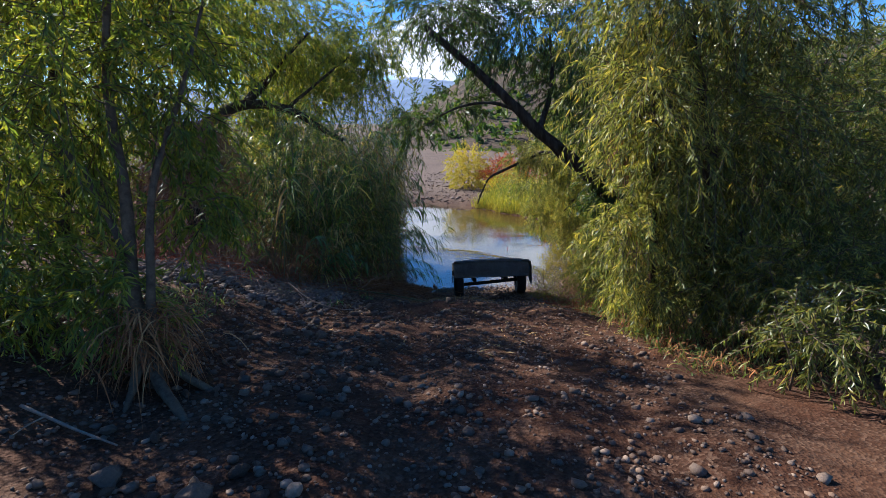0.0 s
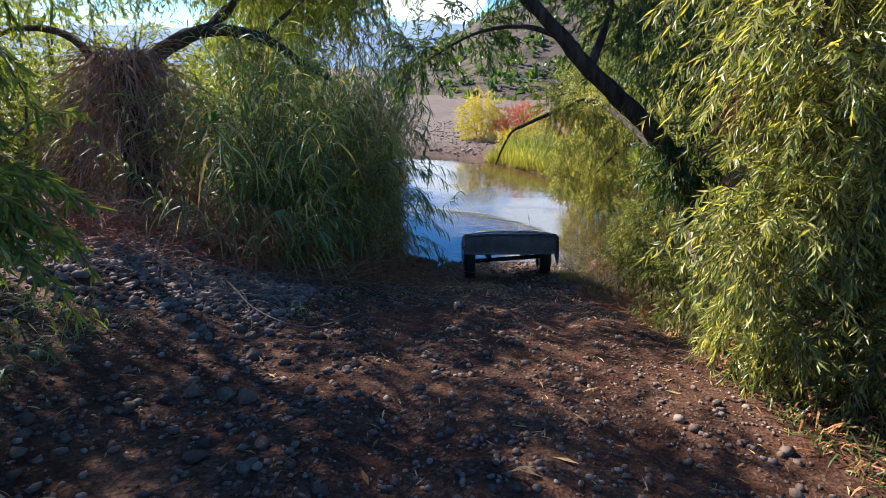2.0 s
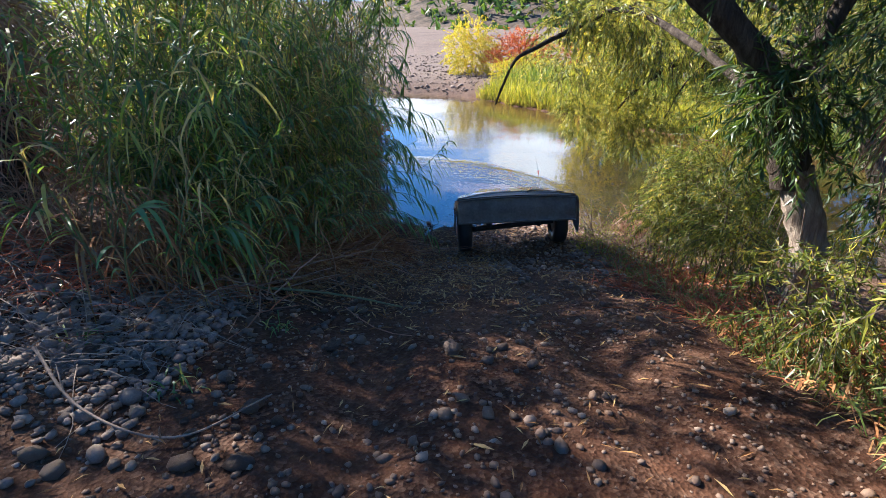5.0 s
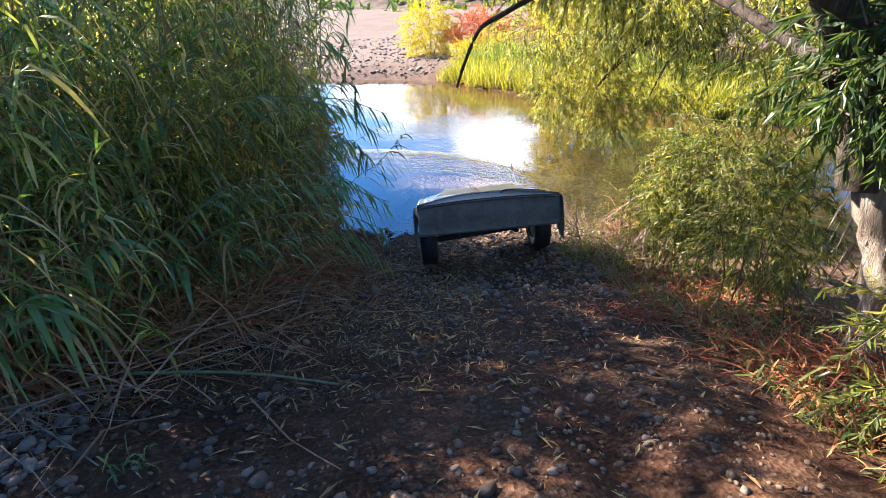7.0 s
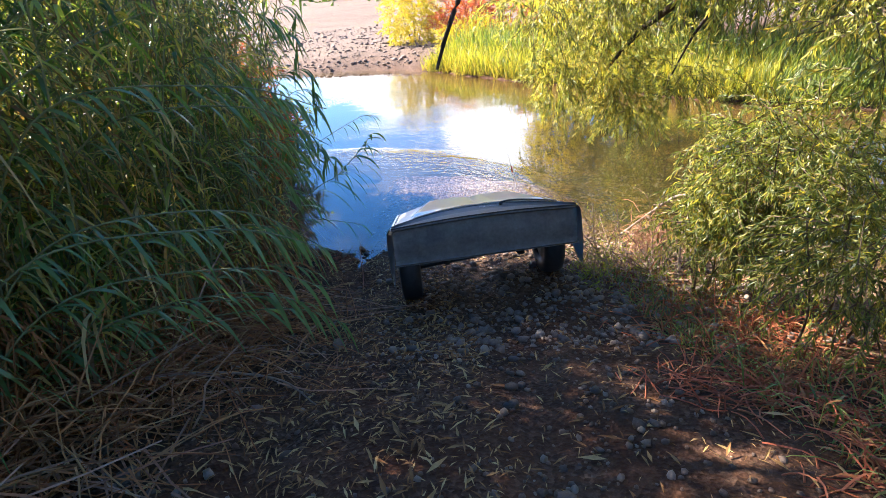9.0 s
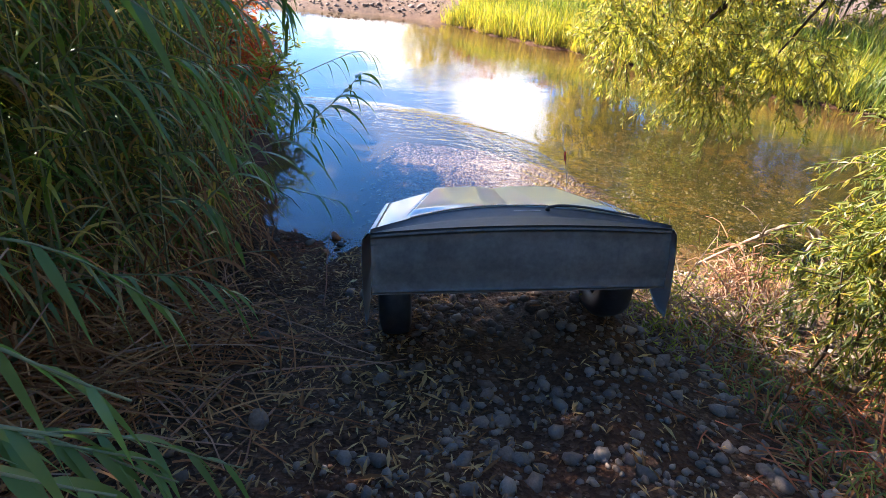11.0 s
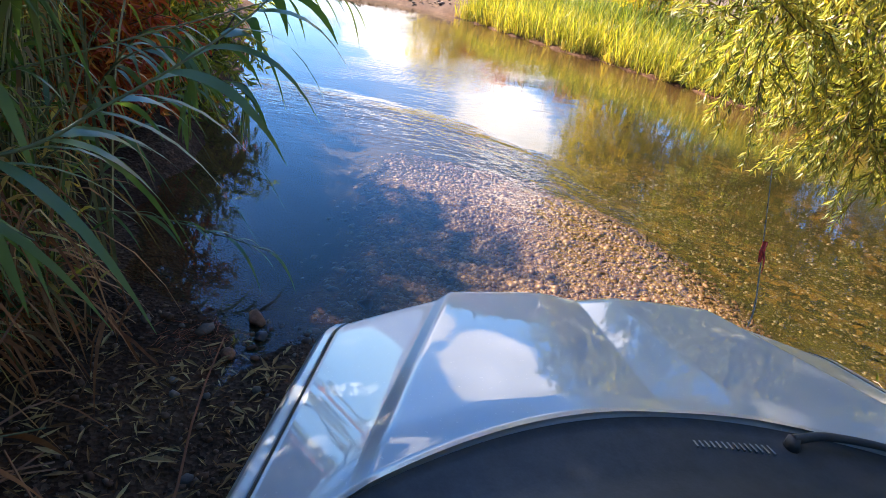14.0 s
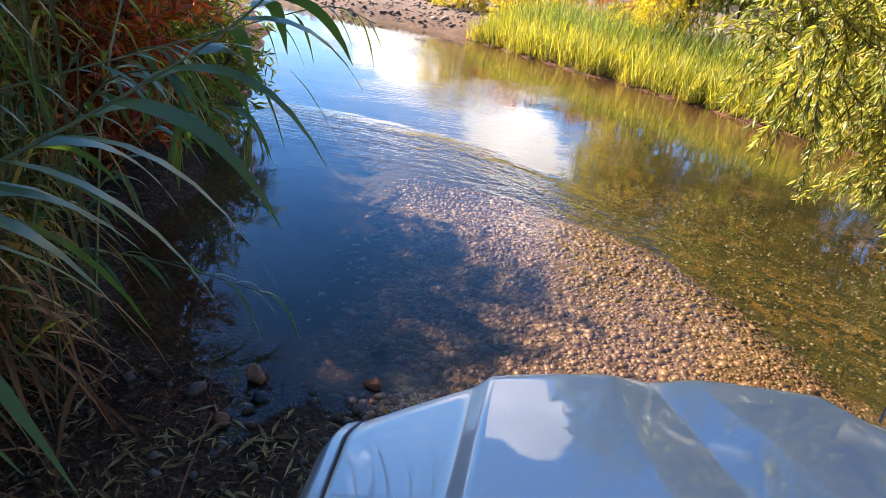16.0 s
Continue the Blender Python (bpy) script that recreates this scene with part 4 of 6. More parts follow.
    # tall willows closing far bank and pool's head, added for ford shade and reflections
    for k, (x, y, top, wide, mat, label) in enumerate(((-6.6, 20.6, 7.4, 1.7, M_WILLOW_LIGHT, "tall sunlit willow added behind the pool to shade the ford"), (8.0, 30.0, 8.5, 2.0, M_WILLOW, "tall olive willow on the far bank"), (10.0, 26.2, 7.0, 1.7, M_WILLOW_OLIVE, "olive willow on the far bank"), (12.0, 27.0, 8.5, 2.0, M_WILLOW, "tall olive willow on the far bank"), (14.5, 24.2, 9.0, 2.3, M_WILLOW_OLIVE, "tall dark olive willow on the far bank"), (18.0, 21.0, 9.5, 2.5, M_WILLOW_OLIVE, "tall dark olive willow on the far bank"), (21.5, 16.5, 9.5, 2.6, M_WILLOW, "tall olive willow on the far bank"))):
        g = float(height(x, y))
        h = top - g
        tree("willow_tree", label, [([(x, y, g - 0.1), (x + 0.2, y, g + 0.4 * h), (x - 0.1, y + 0.2, g + 0.85 * h)], 0.16, 0.04), ([(x + 0.1, y, g + 0.25 * h), (x + 0.6 * wide, y, g + 0.6 * h)], 0.08, 0.03), ([(x + 0.1, y, g + 0.3 * h), (x - 0.6 * wide, y + 0.3, g + 0.65 * h)], 0.08, 0.03)],
             [((x, y, g + 0.82 * h), (0.75 * wide, 0.75 * wide, 0.16 * h), 230, 0.9), ((x + 0.5 * wide, y, g + 0.60 * h), (0.7 * wide, 0.8 * wide, 0.2 * h), 230, 0.9), ((x - 0.5 * wide, y + 0.2, g + 0.56 * h), (0.7 * wide, 0.8 * wide, 0.2 * h), 230, 0.9), ((x, y - 0.2, g + 0.34 * h), (0.9 * wide, 0.8 * wide, 0.18 * h), 200, 0.9)],
             mat, 140 + k, group="willows on the bank", per=26, leaf=(0.17, 0.045))
    # bushes at the right of the ford
    for k, (c, r, n, mat, label) in enumerate((((3.75, 12.55, 0.95), (0.5, 0.45, 0.48), 210, M_WILLOW, "green willow shoots beside the ford"), ((4.2, 12.5, 1.5), (0.8, 0.6, 0.7), 360, M_WILLOW, "green willow shoots beside the ford"),
                                               ((3.9, 11.2, 1.3), (0.6, 0.6, 0.55), 200, M_WILLOW, "yellowing willow shoots beside the track"), ((3.9, 5.3, 2.75), (0.7, 0.6, 0.55), 150, M_WILLOW_OLIVE, "olive-green willow shoots in deep shade"), ((3.3, 4.2, 2.7), (0.5, 0.5, 0.35), 90, M_WILLOW_OLIVE, "olive-green willow shoots in deep shade"), ((5.0, 4.2, 2.9), (0.8, 0.7, 0.6), 150, M_WILLOW_DARK, "dark green willow shoots in deep shade"), ((2.9, 8.2, 1.9), (0.35, 0.5, 0.4), 100, M_WILLOW, "green willow shoots beside the track"))):
        g = float(height(c[0] + 0.2, c[1]))
        tree("bush", label, [([(c[0] + 0.15 * a, c[1] + 0.1, g - 0.05), (c[0] + 0.2 * a, c[1], (g + c[2]) / 2), (c[0] + 0.35 * a, c[1], c[2] + r[2] * 0.6)], 0.014, 0.005) for a in (-1.5, -0.5, 0.6, 1.5)],
             [(c, r, n, 0.5)], mat, 40 + k, bark=M_TWIG, category="bush", group="willow bushes", sides=5, per=34, leaf=(0.085, 0.015))
    # background thickets that close the view
    for k, (c, r, n, mat, label) in enumerate((((-8.5, 15, 3.6), (2.6, 2.2, 2.2), 600, M_WILLOW_LIGHT, "sunlit yellow-green thicket behind the reeds"), ((-7.0, 19.0, 2.9), (2.8, 2.0, 2.3), 480, M_WILLOW_LIGHT, "sunlit yellow-green thicket behind the reeds"), ((-6.5, 25.0, 2.8), (2.2, 2.4, 2.2), 360, M_WILLOW, "green thicket on the creek bank"), ((-5.6, 16.8, 2.4), (1.5, 1.3, 1.6), 300, M_WILLOW, "green thicket behind the reeds"), ((-10.8, 13.2, 3.3), (2.2, 1.9, 2.4), 400, M_WILLOW_LIGHT, "sunlit yellow-green thicket behind the reeds"), ((-8.0, 11.9, 2.7), (1.2, 1.1, 1.3), 240, M_WILLOW, "green thicket behind the flood debris"), ((-12.5, 18.0, 4.0), (3.0, 2.4, 2.8), 400, M_WILLOW_LIGHT, "sunlit yellow-green thicket behind the reeds"), ((-9, 8, 4.2), (2.2, 2.6, 2.4), 480, M_WILLOW, "green thicket on the bank"), ((8.5, 9, 4.0), (2.2, 2.5, 2.6), 650, M_WILLOW_DARK, "dark green thicket on the bank"),
                                               ((9.5, 4, 4.5), (2.5, 2.5, 2.4), 170, M_WILLOW_DARK, "dark green thicket on the bank"), ((-7, 1.5, 4.6), (2.2, 2.0, 2.0), 170, M_WILLOW, "green thicket on the bank"))):
        g = float(height(c[0], c[1]))
        tree("thicket", label, [([(c[0] + a, c[1], g - 0.05), (c[0] + 1.3 * a, c[1], c[2] - 0.5), (c[0] + 1.6 * a, c[1] + 0.3, c[2] + r[2] * 0.7)], 0.07, 0.02) for a in (-0.6, 0.1, 0.7)],
             [(c, r, n, 0.9)], mat, 60 + k, category="bush", group="thickets", per=24, leaf=(0.14, 0.03))
    # far shore shrubs
    for k, (c, r, n, mat, label) in enumerate((((-2.35, 16.9, 1.2), (0.55, 0.7, 0.8), 330, M_RED, "rust-orange shrub on the creek bank"), ((-3.3, 17.5, 1.7), (1.0, 0.9, 1.1), 460, M_ORANGE, "rust-orange shrub on the creek bank"), ((-3.7, 21.0, 1.4), (0.9, 1.5, 0.9), 360, M_RED, "red autumn shrub on the creek bank"), ((-2.2, 18.6, 0.75), (0.45, 0.9, 0.5), 260, M_WILLOW_LIGHT, "fresh yellow-green shrub leaning over the water"),
                                               ((1.8, 37.3, 1.8), (1.4, 1.0, 1.6), 480, M_YELLOW, "yellow shrub on the far shore"), ((4.5, 36.4, 1.6), (1.7, 1.3, 1.2), 520, M_RED, "red autumn shrub on the far shore"), ((7.8, 35, 1.8), (1.8, 1.5, 1.3), 420, M_ORANGE, "orange shrub on the far shore"), ((4.4, 34.2, 0.9), (1.7, 0.8, 0.7), 300, M_YELLOW, "low yellow shrub on the far shore"),
                                               ((10.5, 27, 2.2), (1.8, 1.6, 1.5), 360, M_WILLOW, "green shrub on the far bank"), ((13.5, 24, 2.4), (1.8, 1.6, 1.6), 360, M_WILLOW_DARK, "dark green shrub on the far bank"), ((17, 21, 2.6), (2.2, 2, 2), 360, M_WILLOW, "green shrub on the far bank"),
                                               ((9.6, 24.8, 3.3), (1.9, 1.4, 1.9), 420, M_WILLOW_LIGHT, "tall yellow-green shrub on the far bank"), ((12.6, 21.6, 3.4), (2.0, 1.6, 2.0), 440, M_WILLOW, "tall green shrub on the far bank"), ((7.2, 29.0, 2.6), (1.5, 1.3, 1.4), 330, M_YELLOW, "yellow shrub on the far bank"), ((15.5, 18.8, 3.2), (2.0, 1.6, 2.0), 380, M_WILLOW_LIGHT, "tall yellow-green shrub on the far bank"), ((11.6, 24.2, 5.2), (2.1, 1.7, 1.8), 400, M_WILLOW, "tall green willow on the far bank"), ((9.2, 28.4, 3.6), (1.7, 1.4, 1.4), 300, M_WILLOW, "tall green shrub on the far bank"), ((14.6, 20.8, 5.6), (2.2, 1.9, 2.0), 380, M_WILLOW_OLIVE, "tall olive-green willow on the far bank"))):
        g = float(height(c[0], c[1]))
        tree("shrub", label, [([(c[0] + a * 0.3, c[1], g - 0.05), (c[0] + a, c[1], c[2]), (c[0] + 1.3 * a, c[1] + 0.2, c[2] + r[2] * 0.6)], 0.03, 0.008) for a in (-0.5, 0.0, 0.5)],
             [(c, r, n, 0.7)], mat, 80 + k, category="shrub", group="shrubs on the shore", sides=5, per=22, leaf=(0.13, 0.035), droop=0.12, hang=0.2)


build_trees()


# ---- canes and grass ----
def cane_edge(y, z):
    """How far the canes reach towards the track and the water; higher up they hang further out."""
    return np.interp(y, [8, 10, 12.0, 13.4, 14.2, 15, 16, 17, 20], [-1.6, -1.35, -1.1, -0.98, -0.92, -0.85, -1.1, -1.45, -1.8]) + 0.30 * np.clip(z - 1.5, 0, 2)


def cane_lines(base, top_lean, tall, rng, seg=9):
    n = len(base)
    out, q = [base], base.copy()
    way = unit(np.array([0, 0, 1.0]) + top_lean * 0.18 + rng.normal(0, 0.07, (n, 3)))
    for k in range(seg):
        way = unit(way + top_lean * (0.03 + 0.055 * k / seg * 2) + np.array([0, 0, -0.035 * k / seg]) + rng.normal(0, 0.025, (n, 3)))
        q = q + way * (tall / seg)[:, None]
        out.append(q)
    return np.stack(out, 1)


def cane_leaves(lines, per, rng, length=0.36, width=0.026, lower=0.27, droop=(0.2, 0.8)):
    n, k, _ = lines.shape
    t = (lower + (1 - lower) * (np.arange(per)[None] + 0.6 * rng.random((n, per))) / per) * (k - 1.001)
    i = t.astype(int)
    f = (t - i)[..., None]
    rows = np.arange(n)[:, None]
    a, b = lines[rows, i], lines[rows, i + 1]
    p, tan = (a + (b - a) * f).reshape(-1, 3), unit(b - a).reshape(-1, 3)
    m = len(p)
    side = unit(np.cross(tan, unit(rng.normal(size=(m, 3)))))
    d = unit(tan * 0.75 + side * 0.8)
    v, f = strap_leaves(p, d, length * rng.uniform(0.55, 1.3, m), width * rng.uniform(0.6, 1.25, m), rng.uniform(*droop, m), rng)
    leaf = v.reshape(m, -1, 3)
    stray = np.clip(rng.exponential(0.24, m) - 0.26, -0.26, 0.5)[:, None] + 0.10 * np.sin(2.3 * leaf[..., 1]) + 0.07 * np.sin(5.1 * leaf[..., 1] + 2.2 * leaf[..., 2])
    leaf = leaf[(leaf[..., 0] < cane_edge(leaf[..., 1], leaf[..., 2]) + stray).all(1)]
    return leaf.reshape(-1, 3), f[:len(leaf) * (leaf.shape[1] // 2 - 1)]


def cane_stand(label, spots, tall, lean, seed, per=30, spread=0.35):
    """A stand of giant cane: spots are (x, y, count) and lean is its common direction."""
    rng = np.random.default_rng(seed)
    base = []
    for x, y, n in spots:
        q = np.array([x, y]) + rng.normal(0, spread, (n, 2))
        base.append(q)
    xy = np.vstack(base)
    z = np.maximum(height(xy[:, 0], xy[:, 1]), -0.1) - 0.03
    n = len(xy)
    lines = cane_lines(np.column_stack([xy, z]), np.array(lean) + rng.normal(0, 0.9, (n, 3)) * np.array([1, 1, 0]), tall * rng.uniform(0.45, 1.15, n), rng)
    lines[..., 2] = np.maximum(lines[..., 2], 0.03)
    lines = lines[(lines[..., 0] < cane_edge(lines[..., 1], lines[..., 2]) - 0.1).all(1)]
    ob = thing("cane_stand", label, "reeds", "stands of giant cane")
    v, f = many_tubes(lines, 0.011, 0.003)
    tagged(mesh_of("stalk", v, f, M_STALK, ob), kind="stuff")
    tagged(mesh_of("foliage", *cane_leaves(lines, per, rng), M_CANE, ob), kind="stuff")
    tagged(mesh_of("dry_leaf", *cane_leaves(lines[::2], 11, rng, 0.46, 0.024, 0.08, (0.9, 1.7)), M_DRYLEAF, ob, False, "dry tan hanging leaves"), kind="stuff")
    return ob


cane_stand("tall dark green giant cane on the creek bank", [(-2.65, 9.7, 44), (-2.5, 10.3, 78), (-2.3, 11.0, 86), (-2.9, 11.5, 50)], 3.6, (0.25, 0.1, 0), 101)
cane_stand("tall dark green giant cane on the creek bank", [(-2.0, 11.9, 86), (-1.8, 12.8, 92), (-2.8, 12.2, 76), (-2.7, 13.3, 76), (-3.6, 12.9, 50)], 4.2, (0.3, 0.1, 0), 102)
cane_stand("tall green giant cane leaning over the water", [(-1.7, 13.7, 92), (-1.6, 14.5, 92), (-2.4, 14.4, 76), (-2.1, 15.2, 70), (-3.2, 14.6, 60), (-2.3, 15.8, 64), (-3.0, 15.5, 50), (-2.6, 16.1, 40)], 5.2, (0.3, 0.05, 0), 103)
cane_stand("green giant cane along the far creek bank", [(-2.9, 17.6, 36), (-3.1, 19.0, 36)], 1.2, (0.3, 0.1, 0), 104)
cane_stand("low dark green cane shoots hanging over the bank", [(-1.3, 14.5, 56), (-1.5, 13.4, 48), (-2.3, 9.3, 36), (-1.7, 11.2, 36)], 1.5, (0.7, 0.0, 0), 105, 12, 0.25)


def grass_patch(name, label, x0, y0, x1, y1, depth, count, tall, material, seed, clear=-0.15):
    """Tall grass on a strip of bank from (x0, y0) to (x1, y1), reaching back from the water."""
    rng = np.random.default_rng(seed)
    u, w = rng.random(count), rng.random(count) ** 1.3 * depth + clear
    a, b = np.array([x0, y0]), np.array([x1, y1])
    t = unit(b - a)
    xy = a + (b - a) * u[:, None] + np.array([-t[1], t[0]]) * w[:, None] + rng.normal(0, 0.15, (count, 2))
    xy = xy[shore_distance(xy[:, 0], xy[:, 1]) > -0.06]
    n = len(xy)
    p = np.column_stack([xy, height(xy[:, 0], xy[:, 1]) - 0.02])
    d = unit(np.array([0, 0, 1.0]) + rng.normal(0, 0.25, (n, 3)))
    v, f = strap_leaves(p, d, tall * rng.uniform(0.5, 1.2, n), np.full(n, 0.026), rng.uniform(0.05, 0.5, n), rng, 2)
    return tagged(mesh_of(name, v, f, material), label, "grass", kind="stuff")


for g, (ax, ay, bx, by) in enumerate(((1.9, 31.4, 6.6, 25), (6.6, 25, 10, 20.9), (10, 20.9, 18, 15.5))):
    tone = ("yellow-green", "yellow-green", "green")[g]
    grass_patch("tall_grass", "tall " + tone + " grass along the far bank", ax, ay, bx, by, 2.2, 9500, 1.15, (M_GRASS, M_GRASS, M_GRASS_GREEN)[g], 201 + g)
    grass_patch("low_grass", "low golden grass at the water's edge", ax, ay, bx, by, 0.9, 3600, 0.55, (M_STRAW_GRASS, M_GRASS, M_GRASS)[g], 211 + g)
    grass_patch("cane_grass", "tall blue-green cane grass on the far bank", ax, ay, bx, by, 3.0, 4200, 1.9, M_GRASS_GREEN, 221 + g, 1.3)


# pale shaggy stem that carries the leaning willow
def build_stem():
    rng = np.random.default_rng(31)
    ob = thing("shaggy_willow", "shaggy pale grey willow stem with peeling bark beside the track", "tree trunk")
    tubes("stem", [(smooth_line([(3.80, 9.3, 0.8), (3.64, 9.32, 1.4), (3.50, 9.36, 1.95), (3.28, 9.48, 2.6)]), 0.19, 0.14)], M_PALEBARK, ob, 14, 0.10, rng)
    n = 70
    a, h = rng.uniform(0, 6.283, n), rng.uniform(1.0, 2.45, n)
    p = np.column_stack([3.32 + (2.45 - h) * 0.32 + 0.175 * np.cos(a), 9.46 - (2.45 - h) * 0.12 + 0.165 * np.sin(a), h])
    d = unit(np.column_stack([np.cos(a) * 0.25, np.sin(a) * 0.25, np.full(n, -1.0)]))
    v, f = strap_leaves(p, d, rng.uniform(0.15, 0.45, n), rng.uniform(0.015, 0.035, n), rng.uniform(0, 0.3, n), rng, 3)
    tagged(mesh_of("bark_strip", v, f, M_PALEBARK, ob), kind="stuff")


build_stem()


# ---- drift, straw and dead wood ----
def strands(name, label, category, p, d, length, droop, radius, material, rng, kind="", seg=4):
    lines = droopers(p, d, length, droop, rng, seg)
    g = height(lines[..., 0], lines[..., 1]) + radius
    lines[..., 2] = np.maximum(lines[..., 2], g)
    v, f = many_tubes(lines, radius, radius * 0.5)
    return tagged(mesh_of(name, v, f, material), label, category, kind=kind)


def build_drift():
    rng = np.random.default_rng(51)
    # flood drift caught on a stump
    c = np.array([-5.15, 11.0, 0])
    ob = thing("drift_heap", "heap of dry brown flood debris draped over a stump", "debris")
    tubes("stump", [(smooth_line([(-5.3, 11.1, 1.6), (-5.2, 11.1, 2.8), (-5.35, 11.3, 4.4)]), 0.3, 0.2)], M_BARK, ob, 10, 0.1, rng)
    n = 2500
    a, h = rng.uniform(0, 6.283, n), rng.random(n) ** 0.8
    z = 2.0 + 2.6 * h
    r = (1.35 - 0.95 * h) * rng.uniform(0.25, 1.15, n) * (1 + 0.25 * np.sin(3 * a + 1.0))
    p = np.column_stack([c[0] + r * np.cos(a) - 0.25 * (1 - h), c[1] + r * np.sin(a), z])
    d = unit(np.column_stack([np.cos(a), np.sin(a), rng.normal(0.0, 0.4, n)]) + rng.normal(0, 0.8, (n, 3)))
    lines = droopers(p, d, rng.uniform(0.3, 1.0, n), 0.26, rng, 4)
    tagged(mesh_of("straw", *many_tubes(lines, 0.0085, 0.003), M_DRIFT, ob), kind="stuff")
    # dry tangle along the foot of the bank
    n = 1500
    x, y = rng.uniform(-5.6, -2.3, n), rng.uniform(8.3, 10.3, n)
    keep = (x + 5.6) * 0.25 + 8.2 < y
    x, y = x[keep], y[keep]
    n = len(x)
    p = np.column_stack([x, y, height(x, y) + rng.uniform(0.0, 0.5, n)])
    d = unit(rng.normal(size=(n, 3)) * np.array([1, 1, 0.5]))
    strands("dry_tangle", "tangle of dry grey-brown stalks on the bank", "debris", p, d, rng.uniform(0.3, 1.0, n), 0.15, 0.0045, M_DRIFT, rng, "stuff")
    # red-brown dead brush
    for cx, cy, s, m in ((-4.9, 9.0, 0.55, 700), (-3.9, 9.2, 0.45, 700), (-4.4, 8.5, 0.4, 420), (3.0, 9.4, 0.35, 260), (3.6, 9.2, 0.35, 260), (-3.75, 8.0, 0.5, 160), (-3.0, 8.5, 0.4, 200), (-2.2, 9.0, 0.3, 140), (3.5, 11.6, 0.5, 300), (2.7, 10.4, 0.35, 220), (3.6, 8.6, 0.45, 300)):
        x, y = rng.normal(cx, s, m), rng.normal(cy, s * 0.6, m)
        p = np.column_stack([x, y, height(x, y)])
        d = unit(rng.normal(size=(m, 3)) * np.array([1, 1, 0.3]) + np.array([0, 0, 0.6]))
        strands("dead_brush", "low red-brown dead brush on the bank", "brush", p, d, rng.uniform(0.15, 0.50, m), 0.2, 0.0065, M_REDSTRAW, rng, "stuff")
    # loose pale stalks thrown over the cobbles
    n = 480
    x, y = rng.uniform(-4.2, -1.8, n), rng.uniform(7.2, 8.9, n)
    p = np.column_stack([x, y, height(x, y) + rng.uniform(0.0, 0.12, n)])
    d = unit(rng.normal(size=(n, 3)) * np.array([1, 0.8, 0.35]) + np.array([0, 0, 0.15]))
    strands("loose_stalks", "loose pale dry stalks thrown over the cobbles", "debris", p, d, rng.uniform(0.25, 0.9, n), 0.13, 0.0042, M_DEAD, rng, "stuff", 5)
    # bundles of flood straw caught in the willow twigs
    for bx, by, bz, m in ((2.2, 6.6, 4.2, 150), (3.2, 8.4, 3.3, 120), (2.5, 6.5, 3.0, 90)):
        p = np.array([bx, by, bz]) + rng.normal(0, 1, (m, 3)) * np.array([0.05, 0.05, 0.14])
        d = unit(rng.normal(size=(m, 3)) * np.array([0.5, 0.5, 0.4]) + np.array([0, 0, -0.5]))
        lines = droopers(p, d, rng.uniform(0.15, 0.5, m), 0.5, rng, 4)
        tagged(mesh_of("straw_bundle", *many_tubes(lines, 0.005, 0.002), M_DRIFT), "bundle of pale flood straw caught in willow twigs", "debris", kind="stuff")
    # straw mat between the canes and the track
    n = 2600
    y = 9.3 + 3.5 * rng.random(n) ** 0.9
    x = -2.35 + (y - 7.6) * 0.21 + np.abs(rng.normal(0, 0.52, n)) - 0.35
    p = np.column_stack([x, y, height(x, y) + rng.uniform(0.0, 0.34, n)])
    d = unit(np.column_stack([rng.normal(0.25, 0.9, n), rng.normal(-0.2, 0.8, n), rng.normal(0.12, 0.40, n)]))
    strands("straw_mat", "mat of broken tan cane stalks and dead grass", "straw", p, d, np.clip(rng.lognormal(math.log(0.32), 0.5, n), 0.12, 1.0), 0.07, 0.0058, M_STRAW, rng, "stuff")
    # broken stalks lying crosswise, and drift caught on the driftwood
    n = 260
    y = 8.4 + 5.2 * rng.random(n)
    x = -2.3 + (y - 8.0) * 0.20 + np.abs(rng.normal(0, 0.55, n)) - 0.2
    p = np.column_stack([x, y, height(x, y) + rng.uniform(0.01, 0.20, n)])
    d = unit(np.column_stack([rng.normal(0.2, 0.8, n), rng.normal(-0.3, 0.8, n), rng.normal(0.05, 0.22, n)]))
    strands("broken_stalks", "broken pinkish-tan cane stalks lying crosswise on the bank", "straw", p, d, rng.uniform(0.35, 1.15, n), 0.015, 0.0075, M_DRIFT, rng, "stuff", 4)
    n = 420
    p = np.array([3.5, 13.6, 0.35]) + rng.normal(0, 1, (n, 3)) * np.array([0.16, 0.14, 0.13])
    d = unit(rng.normal(size=(n, 3)) + np.array([0, 0, -0.3]))
    strands("caught_drift", "brown flood drift caught on the driftwood", "debris", p, d, rng.uniform(0.08, 0.32, n), 0.25, 0.005, M_DRIFT, rng, "stuff", 4)
    # dead hanging leaves at the foot of the canes
    n = 2600
    y = rng.uniform(8.6, 14.7, n)
    x = -2.45 + (y - 8.6) * 0.19 + rng.normal(-0.08, 0.22, n)
    p = np.column_stack([x, y, height(x, y) + 0.08 + 0.85 * rng.random(n) ** 1.3])
    d = unit(np.column_stack([rng.normal(0.5, 0.6, n), rng.normal(-0.3, 0.6, n), rng.normal(0.1, 0.4, n)]))
    v, f = strap_leaves(p, d, rng.uniform(0.25, 0.6, n), rng.uniform(0.008, 0.022, n), rng.uniform(0.5, 1.1, n), rng, 4)
    tagged(mesh_of("dead_leaves", v, f, M_STRAW), "dead tan leaves hanging at the foot of the canes", "dry leaves", kind="stuff")
    # tufts at the roots of the young willow
    n = 420
    a = rng.uniform(0, 6.283, n)
    p = np.column_stack([-2.25 + rng.normal(0, 0.16, n), 3.72 + rng.normal(0, 0.14, n), rng.uniform(2.75, 3.15, n)])
